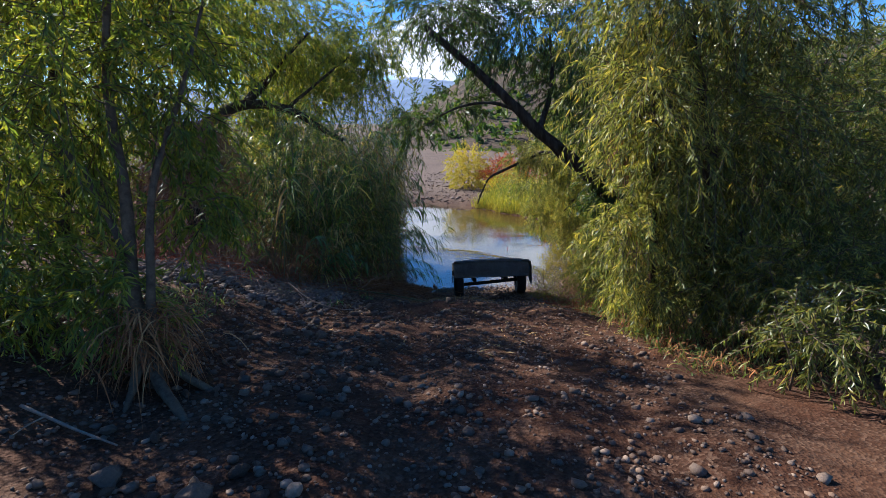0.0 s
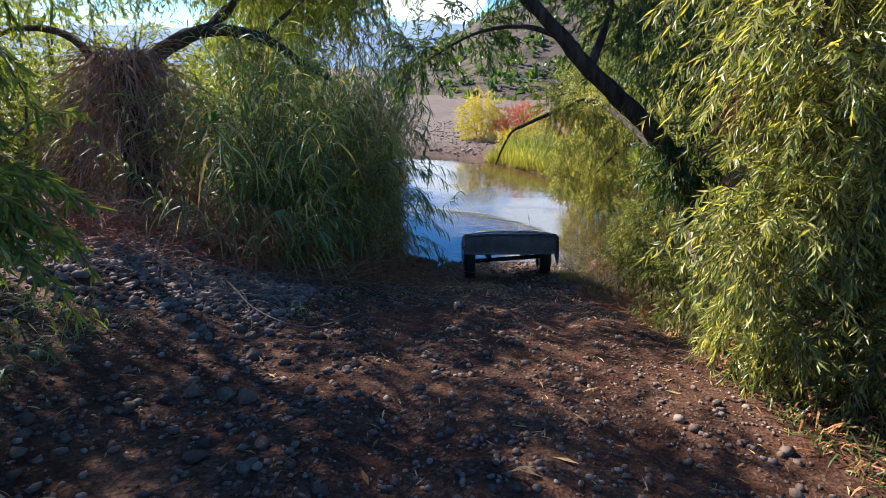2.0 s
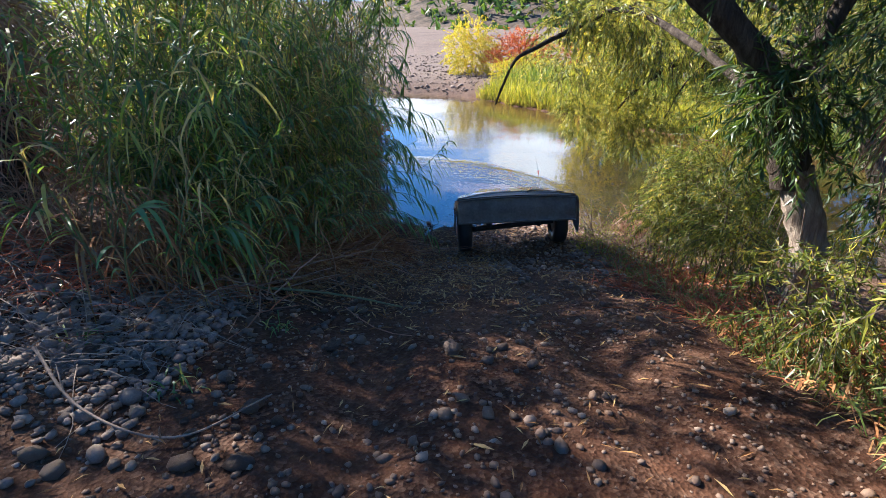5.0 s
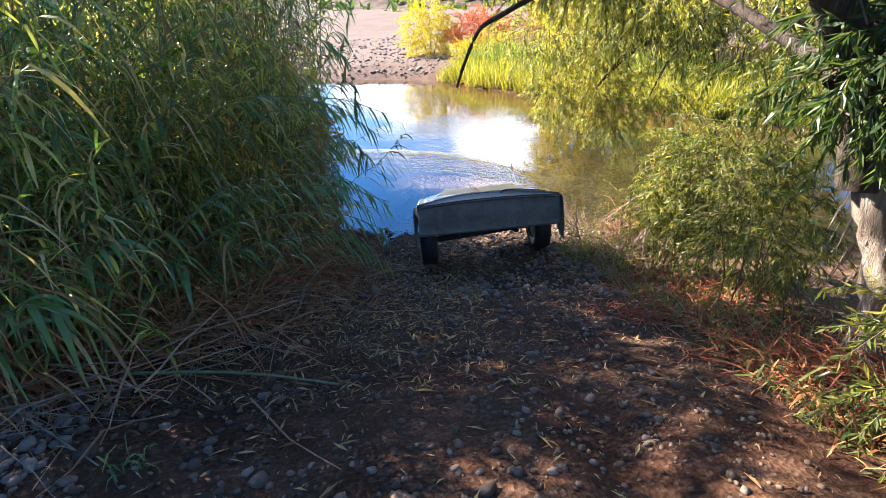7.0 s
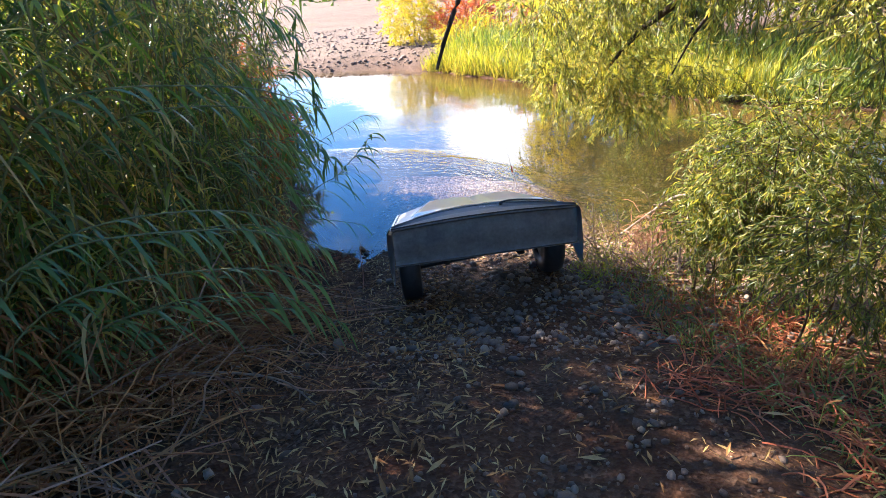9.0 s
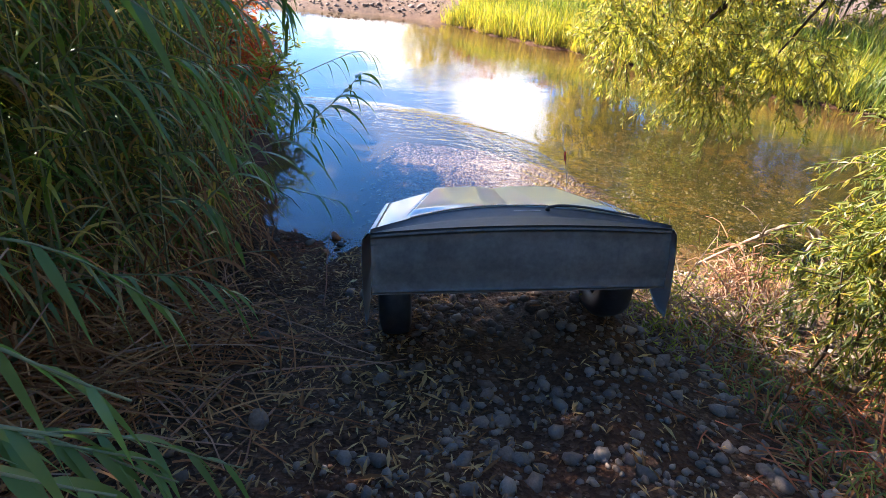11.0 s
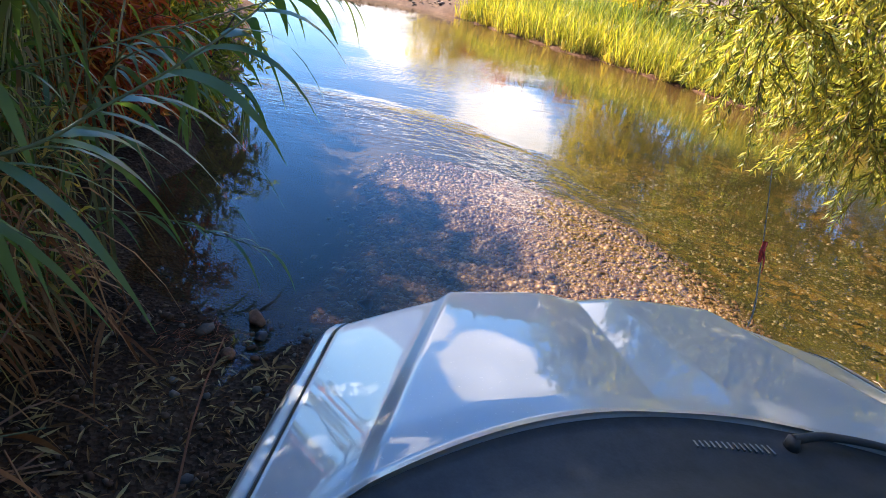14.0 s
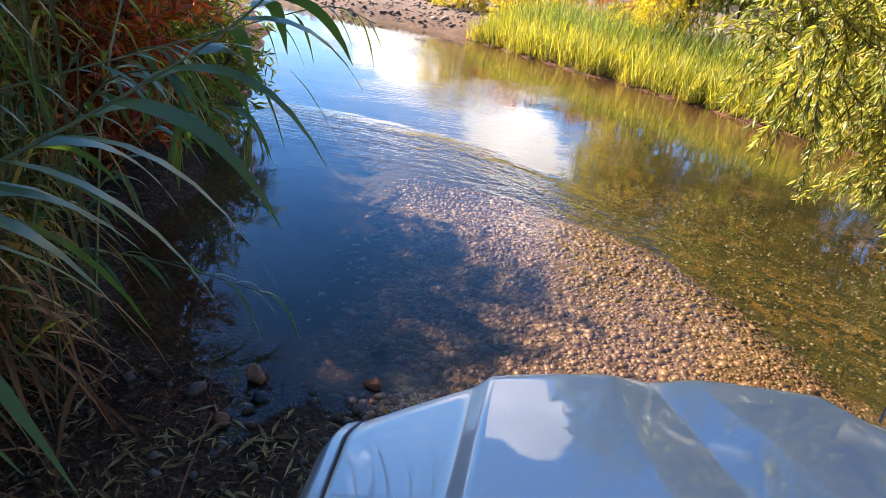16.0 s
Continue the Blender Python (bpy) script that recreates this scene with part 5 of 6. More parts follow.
    d = unit(np.column_stack([np.cos(a) + 0.3, np.sin(a) - 0.4, np.full(n, 0.1)]))
    v, f = strap_leaves(p, d, rng.uniform(0.2, 0.5, n), rng.uniform(0.006, 0.014, n), rng.uniform(0.6, 1.2, n), rng, 4)
    tagged(mesh_of("dry_tuft", v, f, M_STRAW), "dry grass and root fibres hanging round the willow's foot", "grass", kind="stuff")
    # low weeds on the shaded bank
    n = 1500
    x, y = rng.uniform(-5.5, -2.5, n), rng.uniform(3.4, 6.2, n)
    p = np.column_stack([x, y, height(x, y)])
    d = unit(np.array([0, 0, 0.9]) + rng.normal(0, 0.5, (n, 3)))
    v, f = strap_leaves(p, d, rng.uniform(0.12, 0.45, n), rng.uniform(0.008, 0.02, n), rng.uniform(0.2, 0.9, n), rng, 3)
    tagged(mesh_of("weeds", v, f, M_GRASS_GREEN), "thin green weeds under the young willow", "weeds", kind="stuff")
    # green and dry undergrowth right of the track
    n = 5200
    y = rng.uniform(4.5, 13.2, n)
    x = np.interp(y, [4.5, 8, 11, 13.2], [2.3, 2.35, 2.55, 2.6]) + np.abs(rng.normal(0, 0.9, n))
    ok = shore_distance(x, y) > 0.1
    x, y = x[ok], y[ok]
    n = len(x)
    p = np.column_stack([x, y, height(x, y)])
    d = unit(np.array([-0.1, 0, 0.8]) + rng.normal(0, 0.5, (n, 3)))
    half = n // 2
    for sl, m, nm, lab in ((slice(0, half), M_GRASS_GREEN, "undergrowth", "green undergrowth under the willows"), (slice(half, n), M_STRAW, "dry_undergrowth", "dry tan grass under the willows")):
        q = p[sl]
        k = len(q)
        v, f = strap_leaves(q, d[sl], rng.uniform(0.15, 0.5, k), rng.uniform(0.008, 0.018, k), rng.uniform(0.3, 1.0, k), rng, 3)
        tagged(mesh_of(nm, v, f, m), lab, "undergrowth", kind="stuff")


build_drift()


def stick(name, label, pts, r0, r1, material, category="stick", twigs=0, seed=0):
    rng = np.random.default_rng(seed)
    line = smooth_line(pts, 7)
    lines = [(line, r0, r1)]
    for k in range(twigs):
        i = rng.integers(len(line) // 4, len(line) - 1)
        w = unit(rng.normal(size=3) + np.array([0, 0, 0.4]))
        ln = rng.uniform(0.12, 0.35)
        lines.append((smooth_line([line[i], line[i] + w * ln * 0.5, line[i] + w * ln + np.array([0, 0, -0.03])]), r1 * 0.8 + 0.002, 0.0015))
    ob = tubes(name, lines, material, None, 7, 0.06, rng)
    return tagged(ob, label, category)


def ground_line(xy, lift=0.02):
    return [(x, y, float(height(x, y)) + lift + e) for x, y, e in xy]


stick("fallen_cane", "pale green fallen cane lying beside the track", ground_line([(-1.7, 9.15, 0.10), (-1.2, 9.2, 0.07), (-0.8, 9.2, 0.05), (-0.35, 9.15, 0.02)]), 0.012, 0.008, M_STALK)
stick("dead_branch", "thin grey dead branch curving over the stones", ground_line([(-2.2, 7.2, 0.25), (-1.8, 6.9, 0.12), (-1.3, 6.8, 0.02), (-0.9, 7.1, 0.1)]), 0.010, 0.004, M_DEAD, "branch", 4, 1)
stick("dead_branch", "thin pale dead branch on the bank", ground_line([(-1.9, 10.6, 0.1), (-1.2, 10.9, 0.18), (-0.6, 10.9, 0.14), (-0.3, 10.7, 0.0)]), 0.012, 0.005, M_DEAD, "branch", 3, 2)
stick("dead_branch", "broken pale twig lying on cobbles", ground_line([(-2.55, 2.9, 0.05), (-2.2, 2.85, 0.03), (-1.9, 2.75, 0.02)]), 0.012, 0.006, M_DEAD, "branch", 2, 3)
stick("dead_branch", "weathered dead stick standing in the shallows", [(3.9, 13.5, 0.0), (3.7, 13.75, 0.16), (3.45, 14.0, 0.34)], 0.022, 0.012, M_DEAD, "branch", 1, 4)
stick("driftwood", "pale arching driftwood stem lodged at the water's edge", [(3.98, 13.25, 0.0), (4.0, 13.38, 0.45), (3.93, 13.5, 0.80), (3.75, 13.62, 0.86), (3.5, 13.75, 0.62), (3.2, 13.9, 0.28)], 0.032, 0.013, M_PALEBARK, "driftwood", 5, 5)
stick("driftwood", "forked grey driftwood leaning in the shallows", [(3.6, 13.1, 0.05), (3.68, 13.3, 0.35), (3.85, 13.5, 0.62), (4.1, 13.7, 0.72)], 0.024, 0.008, M_DEAD, "driftwood", 4, 6)
for k, (x, y) in enumerate(((-1.1, 12.2), (-0.9, 12.9), (-1.6, 10.2), (-1.9, 8.6), (-0.9, 11.2))):
    stick("dead_cane", "tan dead cane stalk on the bank", ground_line([(x - 0.5, y + 0.25, 0.12), (x, y, 0.06), (x + 0.55, y - 0.35, 0.0)]), 0.007, 0.004, M_DEAD, "stick", 1, 10 + k)


def dry_bush(c, seed, n, size, label):
    rng = np.random.default_rng(seed)
    g = float(height(c[0], c[1]))
    ob = thing("dry_bush", label, "bush")
    w = unit(rng.normal(size=(n, 3)) * np.array([1, 1, 0.6]) + np.array([0, 0, 0.7]))
    p = np.array([c[0], c[1], g]) + rng.normal(0, 0.10, (n, 3)) * np.array([1, 1, 0])
    lines = droopers(p, w, size * rng.uniform(0.5, 1.2, n), 0.05, rng, 4)
    mesh_of("branchwork", *many_tubes(lines, 0.008, 0.003), M_DEAD, ob)
    q, t = on_lines(lines, 7, rng)
    tw = droopers(q, unit(t + rng.normal(0, 0.8, q.shape)), np.full(len(q), size * 0.25), 0.1, rng, 3)
    tagged(mesh_of("twig", *many_tubes(tw, 0.003, 0.0015), M_DEAD, ob), kind="stuff")
    q, t = on_lines(tw, 3, rng)
    m = len(q)
    tagged(mesh_of("leaf_rest", *quick_leaves(q, unit(rng.normal(size=(m, 3))), np.full(m, 0.06), np.full(m, 0.014), rng), M_WILLOW_LIGHT, ob), kind="stuff")


dry_bush((2.85, 13.4), 71, 34, 0.8, "dry brown flood-bent bush at the water's edge")
dry_bush((3.35, 13.2), 72, 30, 0.9, "half-dry bush with debris at the water's edge")
dry_bush((2.45, 12.9), 73, 18, 0.5, "small dry bush beside the ford")


# ---- single canes that hang over the water ----
def reed(label, pts, n, length, width, seed, r=0.008, mat=None, droop=(0.4, 0.95), spread=0.55, sag=0.0, reach=0.12):
    rng = np.random.default_rng(seed)
    line = smooth_line(pts, 8)
    ob = thing("giant_cane", label, "reed", "overhanging canes")
    tubes("stalk", [(line, r, r * 0.3)], M_STALK, ob, 7, 0.02, rng)
    tan = unit(np.gradient(line, axis=0))
    for k in range(n):
        i = int((0.22 + 0.78 * k / n) * (len(line) - 1))
        t = tan[i]
        side = unit(np.cross(t, (0, 0, 1.0))) * (1 if k % 2 else -1)
        d = unit(t * 0.8 + side * rng.uniform(spread * 0.5, spread * 1.45) + np.array([0, 0, rng.uniform(-0.1, 0.25) - sag]))[None]
        s = 1.0 - 0.45 * (k / n) ** 2
        v, f = strap_leaves(line[i][None], d, np.array([length * s * rng.uniform(0.75, 1.15)]), np.array([width * rng.uniform(0.7, 1.1)]), np.array([rng.uniform(*droop)]), rng, 7)
        if (v[:, 0] < np.where(v[:, 1] < 14.3, reach, 0.6)).all():
            mesh_of("leaf", v, f, mat or M_CANE_NEAR, ob, True)


reed("arching giant cane hanging over the creek", [(-1.75, 13.60, 0.30), (-1.50, 13.75, 0.85), (-1.26, 14.38, 1.34), (-1.13, 14.57, 1.39), (-0.72, 14.90, 1.54), (-0.26, 15.23, 1.71), (-0.01, 15.38, 1.78), (0.19, 15.42, 1.73)], 26, 0.26, 0.026, 301, 0.007, None, (0.5, 1.0), 0.45, 0.5)
reed("low giant cane drooping to the water", [(-2.4, 14.7, 0.25), (-1.7, 15.0, 0.42), (-1.1, 15.2, 0.40), (-0.54, 15.2, 0.30), (-0.2, 15.2, 0.2)], 16, 0.38, 0.028, 303)
plume = np.random.default_rng(330)
for k in range(9):
    by, tz = plume.uniform(13.9, 15.4), (0.9, 1.3, 1.7, 2.1, 2.5, 2.9, 3.3, 1.1, 1.9)[k]
    ty, tx, rise = by + plume.uniform(0.0, 0.4), plume.uniform(-0.95, -0.5), plume.uniform(0.15, 0.45)
    reed("feathery giant cane arching over the creek", [(-1.5, by, 0.2), (-1.35, by + 0.05, tz * 0.65), (-0.95, (by + ty) / 2, tz + rise * 0.7), (0.45 * tx - 0.3, ty, tz + rise), (tx, ty, tz)], 28, 0.33, 0.036, 331 + k, sag=0.45)
for k in range(9):
    by, tz = plume.uniform(10.1, 11.1), (1.3, 1.6, 1.9, 2.2, 2.5, 2.8, 1.5, 1.8, 2.1)[k]
    tx, rise = plume.uniform(-0.18, 0.10), plume.uniform(0.15, 0.35)
    reed("feathery giant cane leaning far over the track", [(-2.0, by, 0.9), (-1.8, by, 0.5 + tz * 0.6), (-1.3, by + 0.1, tz + rise * 0.8), (0.5 * tx - 0.45, by + 0.15, tz + rise), (tx, by + 0.2, tz)], 28, 0.27, 0.026, 371 + k, sag=0.45, reach=0.22)
for k in range(11):
    by, tz = plume.uniform(12.0, 13.7), (1.0, 1.4, 1.8, 2.2, 2.6, 3.0, 1.2, 1.6, 2.0, 2.4, 0.8)[k]
    tx, rise = plume.uniform(-0.75, -0.38), plume.uniform(0.15, 0.4)
    reed("feathery giant cane leaning towards the track", [(-1.9, by, 0.5), (-1.7, by, tz * 0.7), (-1.35, by + 0.05, tz + rise * 0.7), (0.5 * tx - 0.55, by + 0.1, tz + rise), (tx, by + 0.15, tz)], 26, 0.33, 0.034, 351 + k, sag=0.4)
reed("tall giant cane bending over the creek", [(-1.7, 13.9, 0.3), (-1.4, 14.1, 1.7), (-1.1, 14.3, 2.4), (-0.6, 14.5, 2.6)], 18, 0.42, 0.03, 305)
reed("broad-leaved young cane arching close by the ford", [(-1.50, 12.75, 0.42), (-1.05, 12.85, 1.00), (-0.54, 13.22, 1.48), (-0.26, 13.33, 1.61), (-0.17, 13.42, 1.67), (-0.04, 13.55, 1.76), (0.08, 13.68, 1.86), (0.15, 13.78, 1.94)], 24, 0.44, 0.042, 306, 0.006, None, (0.5, 0.95), 0.5, 0.35, 0.75)
reed("slanting cane stem with dead leaves by the ford", [(-1.6, 12.5, 0.5), (-1.2, 12.8, 0.72), (-0.8, 13.1, 0.78), (-0.45, 13.35, 0.7)], 9, 0.4, 0.03, 312, 0.008, M_STRAW, (0.5, 0.9), 0.4)
reed("broad-leaved blue-green cane at the edge of the stand", [(-2.2, 9.6, 1.1), (-2.05, 9.5, 1.8), (-1.8, 9.4, 2.3), (-1.55, 9.33, 2.45)], 14, 0.6, 0.052, 317, 0.010, None, (0.7, 1.1))
reed("broad-leaved blue-green cane at the edge of the stand", [(-2.4, 9.4, 1.2), (-2.3, 9.3, 1.8), (-2.1, 9.2, 2.2), (-1.85, 9.1, 2.25)], 14, 0.6, 0.052, 318, 0.010, None, (0.7, 1.1))
reed("broad-leaved blue-green cane at the edge of the stand", [(-2.0, 10.2, 1.0), (-1.85, 10.1, 1.6), (-1.65, 10.0, 1.95), (-1.45, 9.9, 1.9)], 12, 0.5, 0.045, 319, 0.010, None, (0.7, 1.1))
reed("young cane shoot at the edge of the stand", [(-2.15, 8.9, 1.6), (-2.0, 8.8, 2.1), (-1.75, 8.7, 2.4), (-1.5, 8.65, 2.35)], 10, 0.45, 0.045, 308, 0.009, None, (0.5, 1.0))
reed("young cane shoot at the edge of the stand", [(-2.4, 8.4, 1.8), (-2.3, 8.3, 2.3), (-2.1, 8.2, 2.7), (-1.85, 8.2, 2.75)], 11, 0.5, 0.045, 309, 0.009, None, (0.5, 1.0))
reed("tall giant cane bending over the track", [(-2.5, 10.3, 1.3), (-2.4, 10.2, 2.8), (-2.0, 10.1, 3.9), (-1.3, 10.0, 4.4), (-0.8, 10.0, 4.2)], 20, 0.45, 0.032, 310, 0.009, None, (0.5, 1.0))
reed("tall giant cane bending over the track", [(-2.2, 11.4, 1.0), (-2.1, 11.5, 2.5), (-1.7, 11.6, 3.4), (-1.1, 11.7, 3.6)], 18, 0.45, 0.032, 311, 0.009, None, (0.5, 1.0))


# ---- stones, pebbles and fallen leaves ----
def pebble_shapes(count, seed, rings=3, sides=7):
    """Rounded river stones of 42 triangles."""
    rng = np.random.default_rng(seed)
    out = []
    for _ in range(count):
        v = [(0, 0, 1.0)]
        for i in range(1, rings + 1):
            th = math.pi * i / (rings + 1)
            for j in range(sides):
                ph = 2 * math.pi * (j + 0.5 * (i % 2)) / sides
                v.append((math.sin(th) * math.cos(ph), math.sin(th) * math.sin(ph), math.cos(th)))
        v.append((0, 0, -1.0))
        v = np.array(v) * (1 + rng.normal(0, 0.15, (len(v), 1))) * np.array([1, rng.uniform(0.55, 0.95), rng.uniform(0.34, 0.66)])
        f = []
        for j in range(sides):
            k = (j + 1) % sides
            f.append((0, 1 + j, 1 + k))
            for i in range(rings - 1):
                a, b = 1 + i * sides, 1 + (i + 1) * sides
                f += [(a + j, b + j, b + k), (a + j, b + k, a + k)]
            f.append((1 + (rings - 1) * sides + k, 1 + (rings - 1) * sides + j, len(v) - 1))
        out.append((v, np.array(f)))
    return out


SHAPES, GRAVEL, FLAT, COARSE = pebble_shapes(7, 5), pebble_shapes(6, 6, 2, 5), pebble_shapes(6, 7, 1, 6), pebble_shapes(7, 8, 2, 6)


def turn_z(v, a):
    c, s = np.cos(a)[:, None], np.sin(a)[:, None]
    return np.stack([v[None, :, 0] * c - v[None, :, 1] * s, v[None, :, 0] * s + v[None, :, 1] * c, np.broadcast_to(v[None, :, 2], (len(a), len(v)))], -1)


def scatter_stones(name, label, x, y, r, material, seed, sink=0.25, shapes=None):
    rng = np.random.default_rng(seed)
    n = len(x)
    z = height(x, y) + r * (0.5 - sink)
    shapes = shapes or SHAPES
    which = rng.integers(0, len(shapes), n)
    parts = []
    for s, (v, f) in enumerate(shapes):
        m = np.where(which == s)[0]
        if not len(m):
            continue
        pts = turn_z(v, rng.uniform(0, 6.283, len(m))) * r[m, None, None] + np.stack([x[m], y[m], z[m]], -1)[:, None]
        parts.append((pts.reshape(-1, 3), (f[None] + (np.arange(len(m)) * len(v))[:, None, None]).reshape(-1, 3)))
    return tagged(mesh_of(name, *join(parts), material, None, True), label, "stones", kind="stuff")


def build_stones():
    rng = np.random.default_rng(91)

    def radii(n, mid, spread, lo, hi):
        return np.clip(rng.lognormal(math.log(mid), spread, n), lo, hi)
    n = 3600
    x = rng.uniform(-4.9, -1.6, n)
    y = rng.normal(7.9, 0.65, n) - 0.12 * (x + 3)
    scatter_stones("cobble_bank", "pale grey-brown cobbles heaped on the bank below the canes", x, y, radii(n, 0.026, 0.42, 0.011, 0.07), M_BARSTONE, 98, 0.15, COARSE)
    n = 4600
    x, y = rng.uniform(-4.6, 2.2, n), rng.uniform(0.8, 11.5, n)
    # stones crowd on the bank and thin out on bare soil
    keep = rng.random(n) < (0.35 + 0.65 * smoothstep(-0.1, 0.35, waves(x, y, 2.2, 8) + 0.25 * smoothstep(7.5, 5.0, y))) * (1 - 0.85 * smoothstep(8.0, 9.5, y) * smoothstep(1.2, 0.4, x))
    x, y = x[keep], y[keep]
    scatter_stones("stones", "grey and brown river cobbles strewn over the bank", x, y, radii(len(x), 0.020, 0.45, 0.009, 0.055), M_STONE, 92, 0.25, COARSE)
    n = 13000
    x, y = rng.uniform(-4.2, 2.2, n), rng.uniform(1.5, 12.5, n)
    keep = rng.random(n) < (0.2 + 0.8 * smoothstep(-0.25, 0.3, waves(x, y, 1.6, 9) + 0.2 * smoothstep(7.5, 5.0, y))) * (1 - 0.7 * smoothstep(8.0, 9.5, y) * smoothstep(1.2, 0.4, x))
    x, y = x[keep], y[keep]
    scatter_stones("gravel", "dark grey-brown gravel between the cobbles", x, y, radii(len(x), 0.013, 0.4, 0.006, 0.028), M_STONE, 99, 0.25, GRAVEL)
    n = 3600
    x, y = rng.uniform(-1.0, 4.2, n), rng.uniform(11.2, 14.75, n)
    ok = (shore_distance(x, y) > -0.2) & (rng.random(n) > 0.93 * smoothstep(0.45, -0.1, x))
    x, y = x[ok], y[ok]
    scatter_stones("stones", "grey and tan gravel on the beach by the ford", x, y, radii(len(x), 0.021, 0.5, 0.008, 0.06), M_BARSTONE, 93, 0.25, COARSE)
    n = 30000
    x, y = rng.normal(2.0, 1.2, n), 14.4 + 4.6 * rng.random(n) ** 1.2
    ok = (shore_distance(x, y) < 0.15) & (x > 0.3 * rng.normal(1, 1, n)) & (np.hypot(x + 1.6, y - 15.3) < 5.1 + 0.2 * rng.normal(0, 1, n))
    x, y = x[ok], y[ok]
    scatter_stones("ford_pebbles", "reddish and tan pebbles on the bed of the ford", x, y, radii(len(x), 0.018, 0.55, 0.008, 0.065), M_PEBBLE, 94, 0.60, FLAT)
    n = 15000
    x, y = rng.uniform(1.5, 7.5, n), rng.uniform(13.6, 20.5, n)
    ok = (shore_distance(x, y) < -0.05) & (np.hypot(x + 1.6, y - 15.3) > 4.8 + 0.2 * rng.normal(0, 1, n)) & (rng.random(n) < smoothstep(9.5, 5.0, np.hypot(x - 2.5, y - 13.5)))
    x, y = x[ok], y[ok]
    scatter_stones("bed_stones", "golden-brown stones on the bed of the side channel", x, y, radii(len(x), 0.020, 0.5, 0.010, 0.07), M_BEDSTONE, 96, 0.70, FLAT)
    n = 1800
    x, y = rng.uniform(-7, 4, n), 32.5 + 16 * rng.random(n) ** 1.5
    ok = shore_distance(x, y) > 0.05
    x, y = x[ok], y[ok]
    scatter_stones("bar_stones", "pale pinkish stones on the far gravel bar", x, y, radii(len(x), 0.045, 0.5, 0.02, 0.14), M_BARSTONE, 95, 0.25, GRAVEL)
    n = 9000
    x, y = rng.uniform(-2.3, 1.0, n), rng.uniform(10.2, 14.9, n)
    ok = (shore_distance(x, y) > -0.12) & (rng.random(n) < 0.3 + 0.7 * smoothstep(-0.2, 0.35, waves(x, y, 0.8, 12)))
    x, y = x[ok], y[ok]
    scatter_stones("shore_grit", "brown crumbs of mud and small pebbles on the shore", x, y, radii(len(x), 0.0085, 0.5, 0.004, 0.03), M_GRIT, 97, 0.25, GRAVEL)
    # fallen leaves
    n = 14000
    x, y = rng.uniform(-3.6, 3.4, n), rng.uniform(4.5, 14.6, n)
    ok = (rng.random(n) < (0.25 + 0.75 * smoothstep(7.5, 10, y)) * (0.35 + 0.65 * smoothstep(-0.2, 0.3, waves(x, y, 0.9, 10)))) & (shore_distance(x, y) > 0.05)
    x, y = np.append(x[ok], rng.uniform(-2.0, 0.9, 5200)), np.append(y[ok], 8.8 + 5.6 * rng.random(5200) ** 0.8)
    ok = shore_distance(x, y) > 0.05
    x, y = x[ok], y[ok]
    n = len(x)
    p = np.column_stack([x, y, height(x, y) + rng.uniform(0.006, 0.02, n)])
    a = rng.uniform(0, 6.283, n)
    d = unit(np.column_stack([np.cos(a), np.sin(a), rng.normal(0, 0.15, n)]))
    L = np.clip(rng.lognormal(math.log(0.062), 0.45, n), 0.018, 0.16)
    W = L * rng.uniform(0.09, 0.21, n)
    side = np.column_stack([-np.sin(a), np.cos(a), np.zeros(n)])
    mid = p + d * (L * 0.45)[:, None]
    up = np.array([0, 0, 1.0]) * (rng.uniform(0, 0.012, n))[:, None]
    v = np.stack([p, mid + side * W[:, None] / 2 + up, p + d * L[:, None], mid - side * W[:, None] / 2 + up], 1).reshape(-1, 3)
    tagged(mesh_of("fallen_leaves", v, np.arange(n * 4).reshape(n, 4), M_LITTER), "dry tan willow leaves fallen on the soil", "leaf litter", kind="stuff")

    # red-brown rootlets at the water's edge, and green tufts among the cobbles
    n = 90
    p = np.column_stack([rng.normal(-0.52, 0.10, n), rng.normal(14.58, 0.09, n), np.zeros(n)])
    p[:, 2] = np.maximum(height(p[:, 0], p[:, 1]), -0.02)
    d = unit(np.column_stack([rng.normal(0, 0.8, (n, 2)), rng.uniform(0.2, 1.0, n)]))
    strands("rootlets", "red-brown rootlets at the water's edge", "roots", p, d, rng.uniform(0.05, 0.2, n), 0.5, 0.0016, M_REDSTRAW, rng, "stuff")
    for x, y, n in ((-2.35, 7.75, 26), (-1.55, 7.3, 20), (-1.25, 8.25, 22), (-2.9, 8.3, 22)):
        p = np.column_stack([rng.normal(x, 0.06, n), rng.normal(y, 0.06, n), np.zeros(n)])
        p[:, 2] = height(p[:, 0], p[:, 1]) - 0.01
        d = unit(np.column_stack([rng.normal(0, 0.55, (n, 2)), np.ones(n)]))
        v, f = strap_leaves(p, d, rng.uniform(0.14, 0.34, n), np.full(n, 0.014), rng.uniform(0.4, 1.1, n), rng, 3)
        tagged(mesh_of("grass_tuft", v, f, M_CANE_NEAR), "small green grass tuft growing among the cobbles", "grass", "grass tufts on the bank")

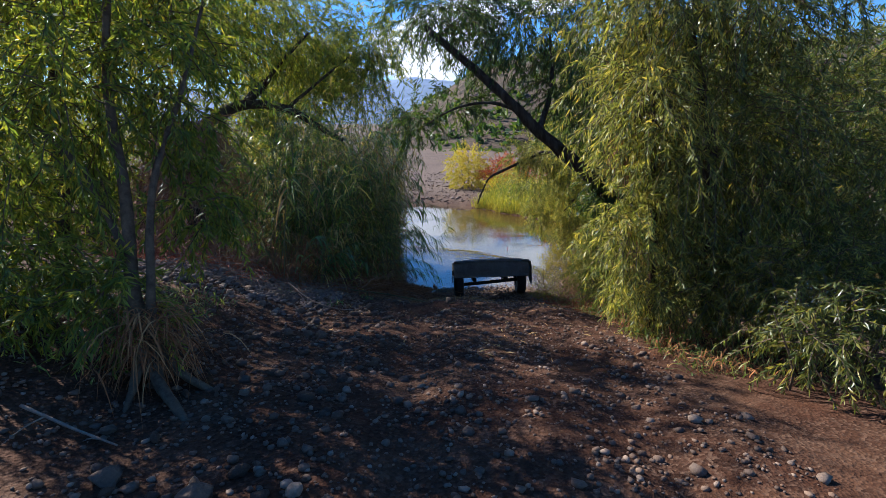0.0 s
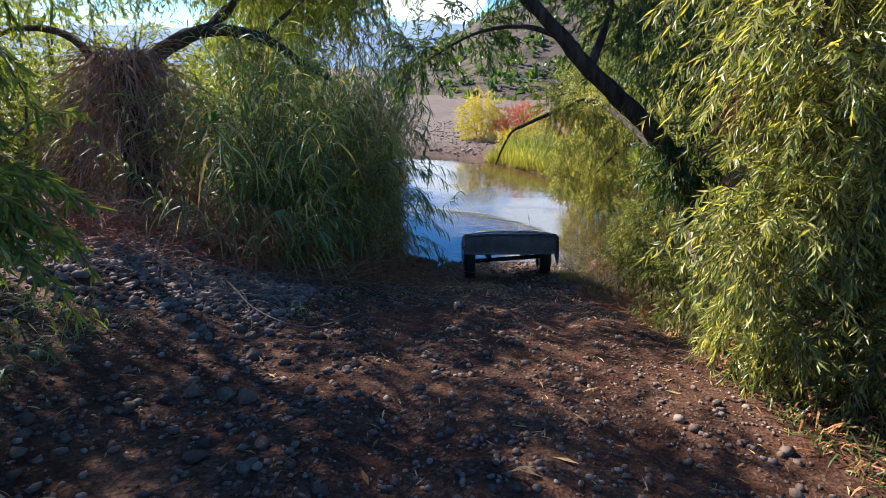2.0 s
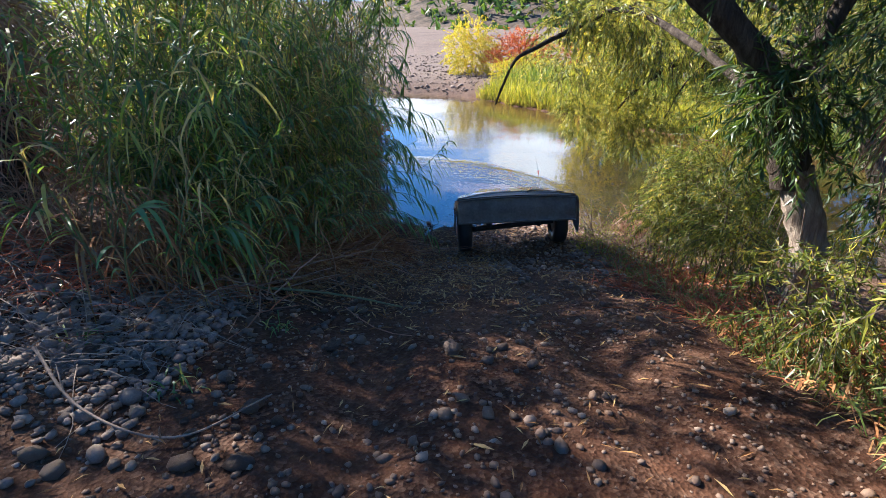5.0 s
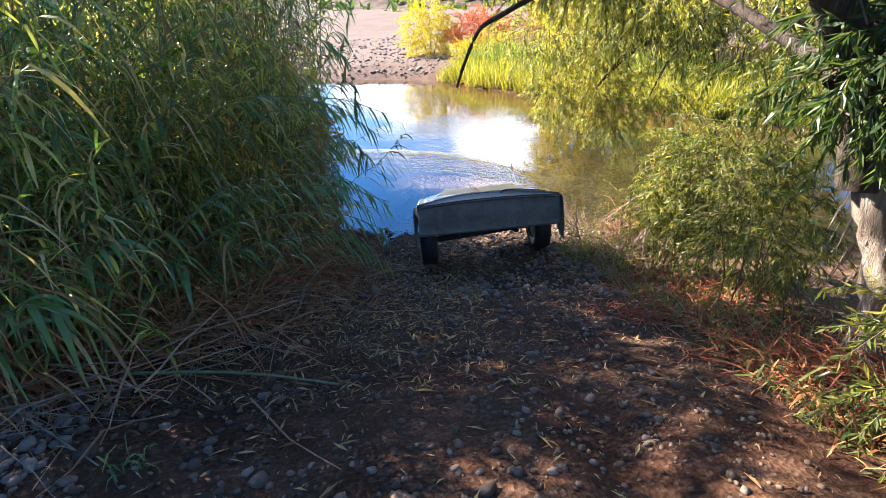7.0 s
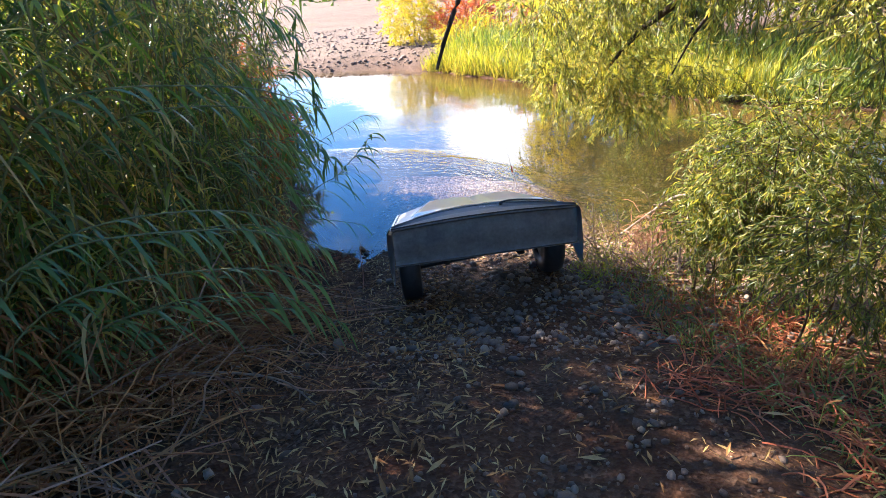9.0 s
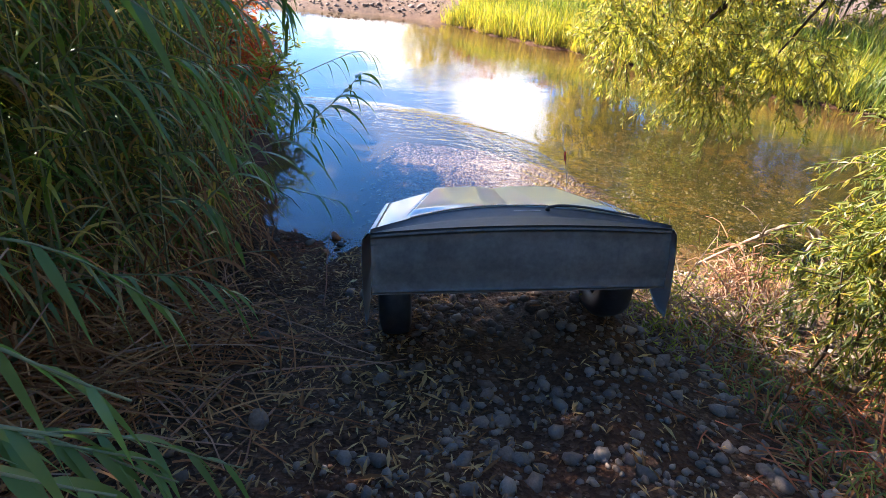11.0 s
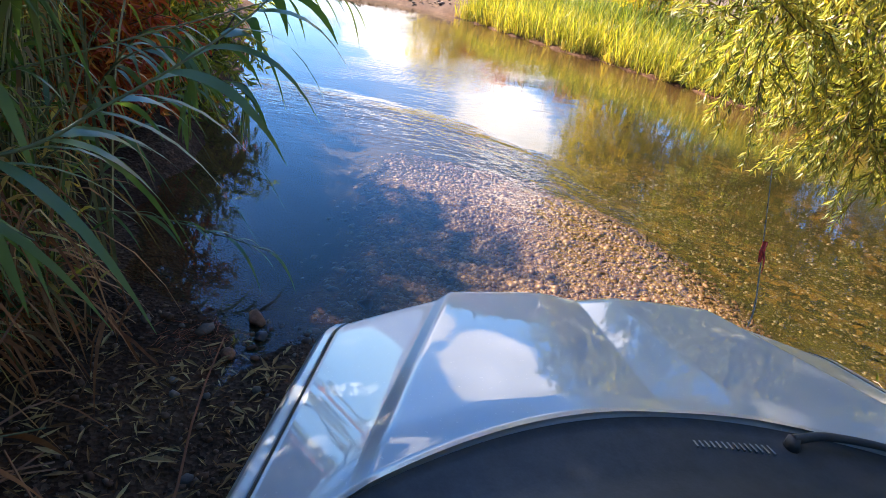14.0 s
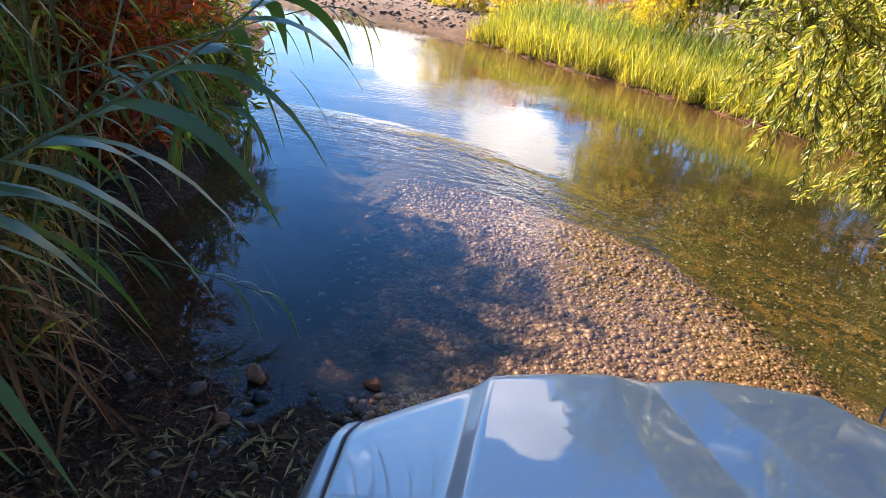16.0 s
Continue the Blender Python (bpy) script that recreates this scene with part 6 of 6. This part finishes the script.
    # rocks at the water's edge
    def rock(label, x, y, r, mat, seed, squash=0.7):
        g = np.random.default_rng(seed)
        bm = bmesh.new()
        bmesh.ops.create_icosphere(bm, subdivisions=3, radius=1)
        off = Vector(g.uniform(-9, 9, 3))
        cuts = [(Vector(g.normal(size=3)).normalized(), g.uniform(0.42, 0.72)) for _ in range(11)]
        for vtx in bm.verts:
            w = vtx.co.copy()
            k = 1 + 0.35 * noise.noise(w * 0.9 + off) + 0.12 * noise.noise(w * 2.6 + off)
            q = w * k
            q.y, q.z = q.y * 0.8, q.z * 0.62
            for cut, depth in cuts:
                over = q.dot(cut) - depth
                if over > 0:
                    q -= cut * over * 0.92
            vtx.co = q * r
        me = bpy.data.meshes.new("rock")
        bm.to_mesh(me)
        bm.free()
        me.materials.append(mat)
        for pl in me.polygons:
            pl.use_smooth = True
        ob = new("rock", me)
        ob.matrix_world = pose(x, y, float(height(x, y)) + r * 0.35, g.uniform(-15, 15), g.uniform(-15, 15), g.uniform(0, 360))
        return tagged(ob, label, "rock", "rocks at the ford")
    rock("wet red-brown rock at the water's edge", -0.25, 14.77, 0.075, M_REDROCK, 1)
    rock("dark wet rock in the shallows", -0.19, 14.62, 0.05, M_BLACK, 2)
    rock("tan rock on the muddy shore", -0.31, 14.45, 0.05, M_REDROCK, 3)
    rock("dark wet rock in the shallows", 0.38, 15.08, 0.06, M_BLACK, 4)
    rock("wet brown rock in the shallows", 0.36, 14.80, 0.06, M_REDROCK, 5)
    rock("brown rock on the shore", 0.86, 14.60, 0.05, M_REDROCK, 6)
    rock("pale rock on the gravel beach", 1.52, 13.28, 0.07, M_COBBLE, 7)
    for k, (x, y, r) in enumerate(((-1.25, 2.3, 0.11), (-0.75, 2.35, 0.06), (-1.78, 2.45, 0.09), (-1.57, 6.13, 0.09), (-1.32, 5.36, 0.09), (-1.46, 5.37, 0.08), (-1.66, 5.34, 0.07), (0.1, 7.8, 0.09), (-0.5, 12.87, 0.07), (-1.08, 9.93, 0.08), (-0.3, 11.9, 0.08))):
        rock("rounded grey cobble half sunk in the bank", x, y, r, M_COBBLE, 20 + k)


build_stones()


def build_near_cobbles():
    """The cobbles beside the wheel track, each by itself."""
    rng = np.random.default_rng(97)
    meshes = []
    for v, f in SHAPES:
        me = bpy.data.meshes.new("stone")
        me.from_pydata([tuple(map(float, p)) for p in v], [], [tuple(map(int, q)) for q in f])
        for pl in me.polygons:
            pl.use_smooth = True
        me.materials.append(M_COBBLE)
        meshes.append(me)
    for _ in range(300):
        y = rng.uniform(1.8, 9.5)
        x = -0.6 - abs(rng.normal(0, 1.1))
        r = min(max(rng.lognormal(math.log(0.032), 0.40), 0.018), 0.08)
        ob = new("stone", meshes[rng.integers(len(meshes))])
        ob.parent = ground
        ob.matrix_basis = pose(x, y, float(height(x, y)) + r * 0.22, rng.uniform(-14, 14), rng.uniform(-14, 14), rng.uniform(0, 360)) @ Matrix.Diagonal((r, r, r, 1))


build_near_cobbles()


def build_hill_scrub():
    """Dark scrub dotted over the hillside."""
    rng = np.random.default_rng(131)
    hill = bpy.data.objects["hill"]
    n = len(hill.data.vertices)
    co = np.empty(n * 3, dtype=np.float32)
    hill.data.vertices.foreach_get("co", co)
    co = co.reshape(-1, 3)
    pick = co[rng.integers(0, n, 1500)] + rng.normal(0, 1.2, (1500, 3)) * np.array([1, 1, 0.15])
    p = np.repeat(pick, 9, 0) + rng.normal(0, 0.35, (1500 * 9, 3))
    m = len(p)
    d = unit(rng.normal(size=(m, 3)) + np.array([0, 0, 0.5]))
    v, f = quick_leaves(p, d, rng.uniform(0.6, 1.9, m), rng.uniform(0.5, 1.1, m), rng)
    tagged(mesh_of("hill_scrub", v, f, M_WILLOW_DARK), "dark green scrub dotted over the dry hillside", "scrub", kind="stuff")


build_hill_scrub()
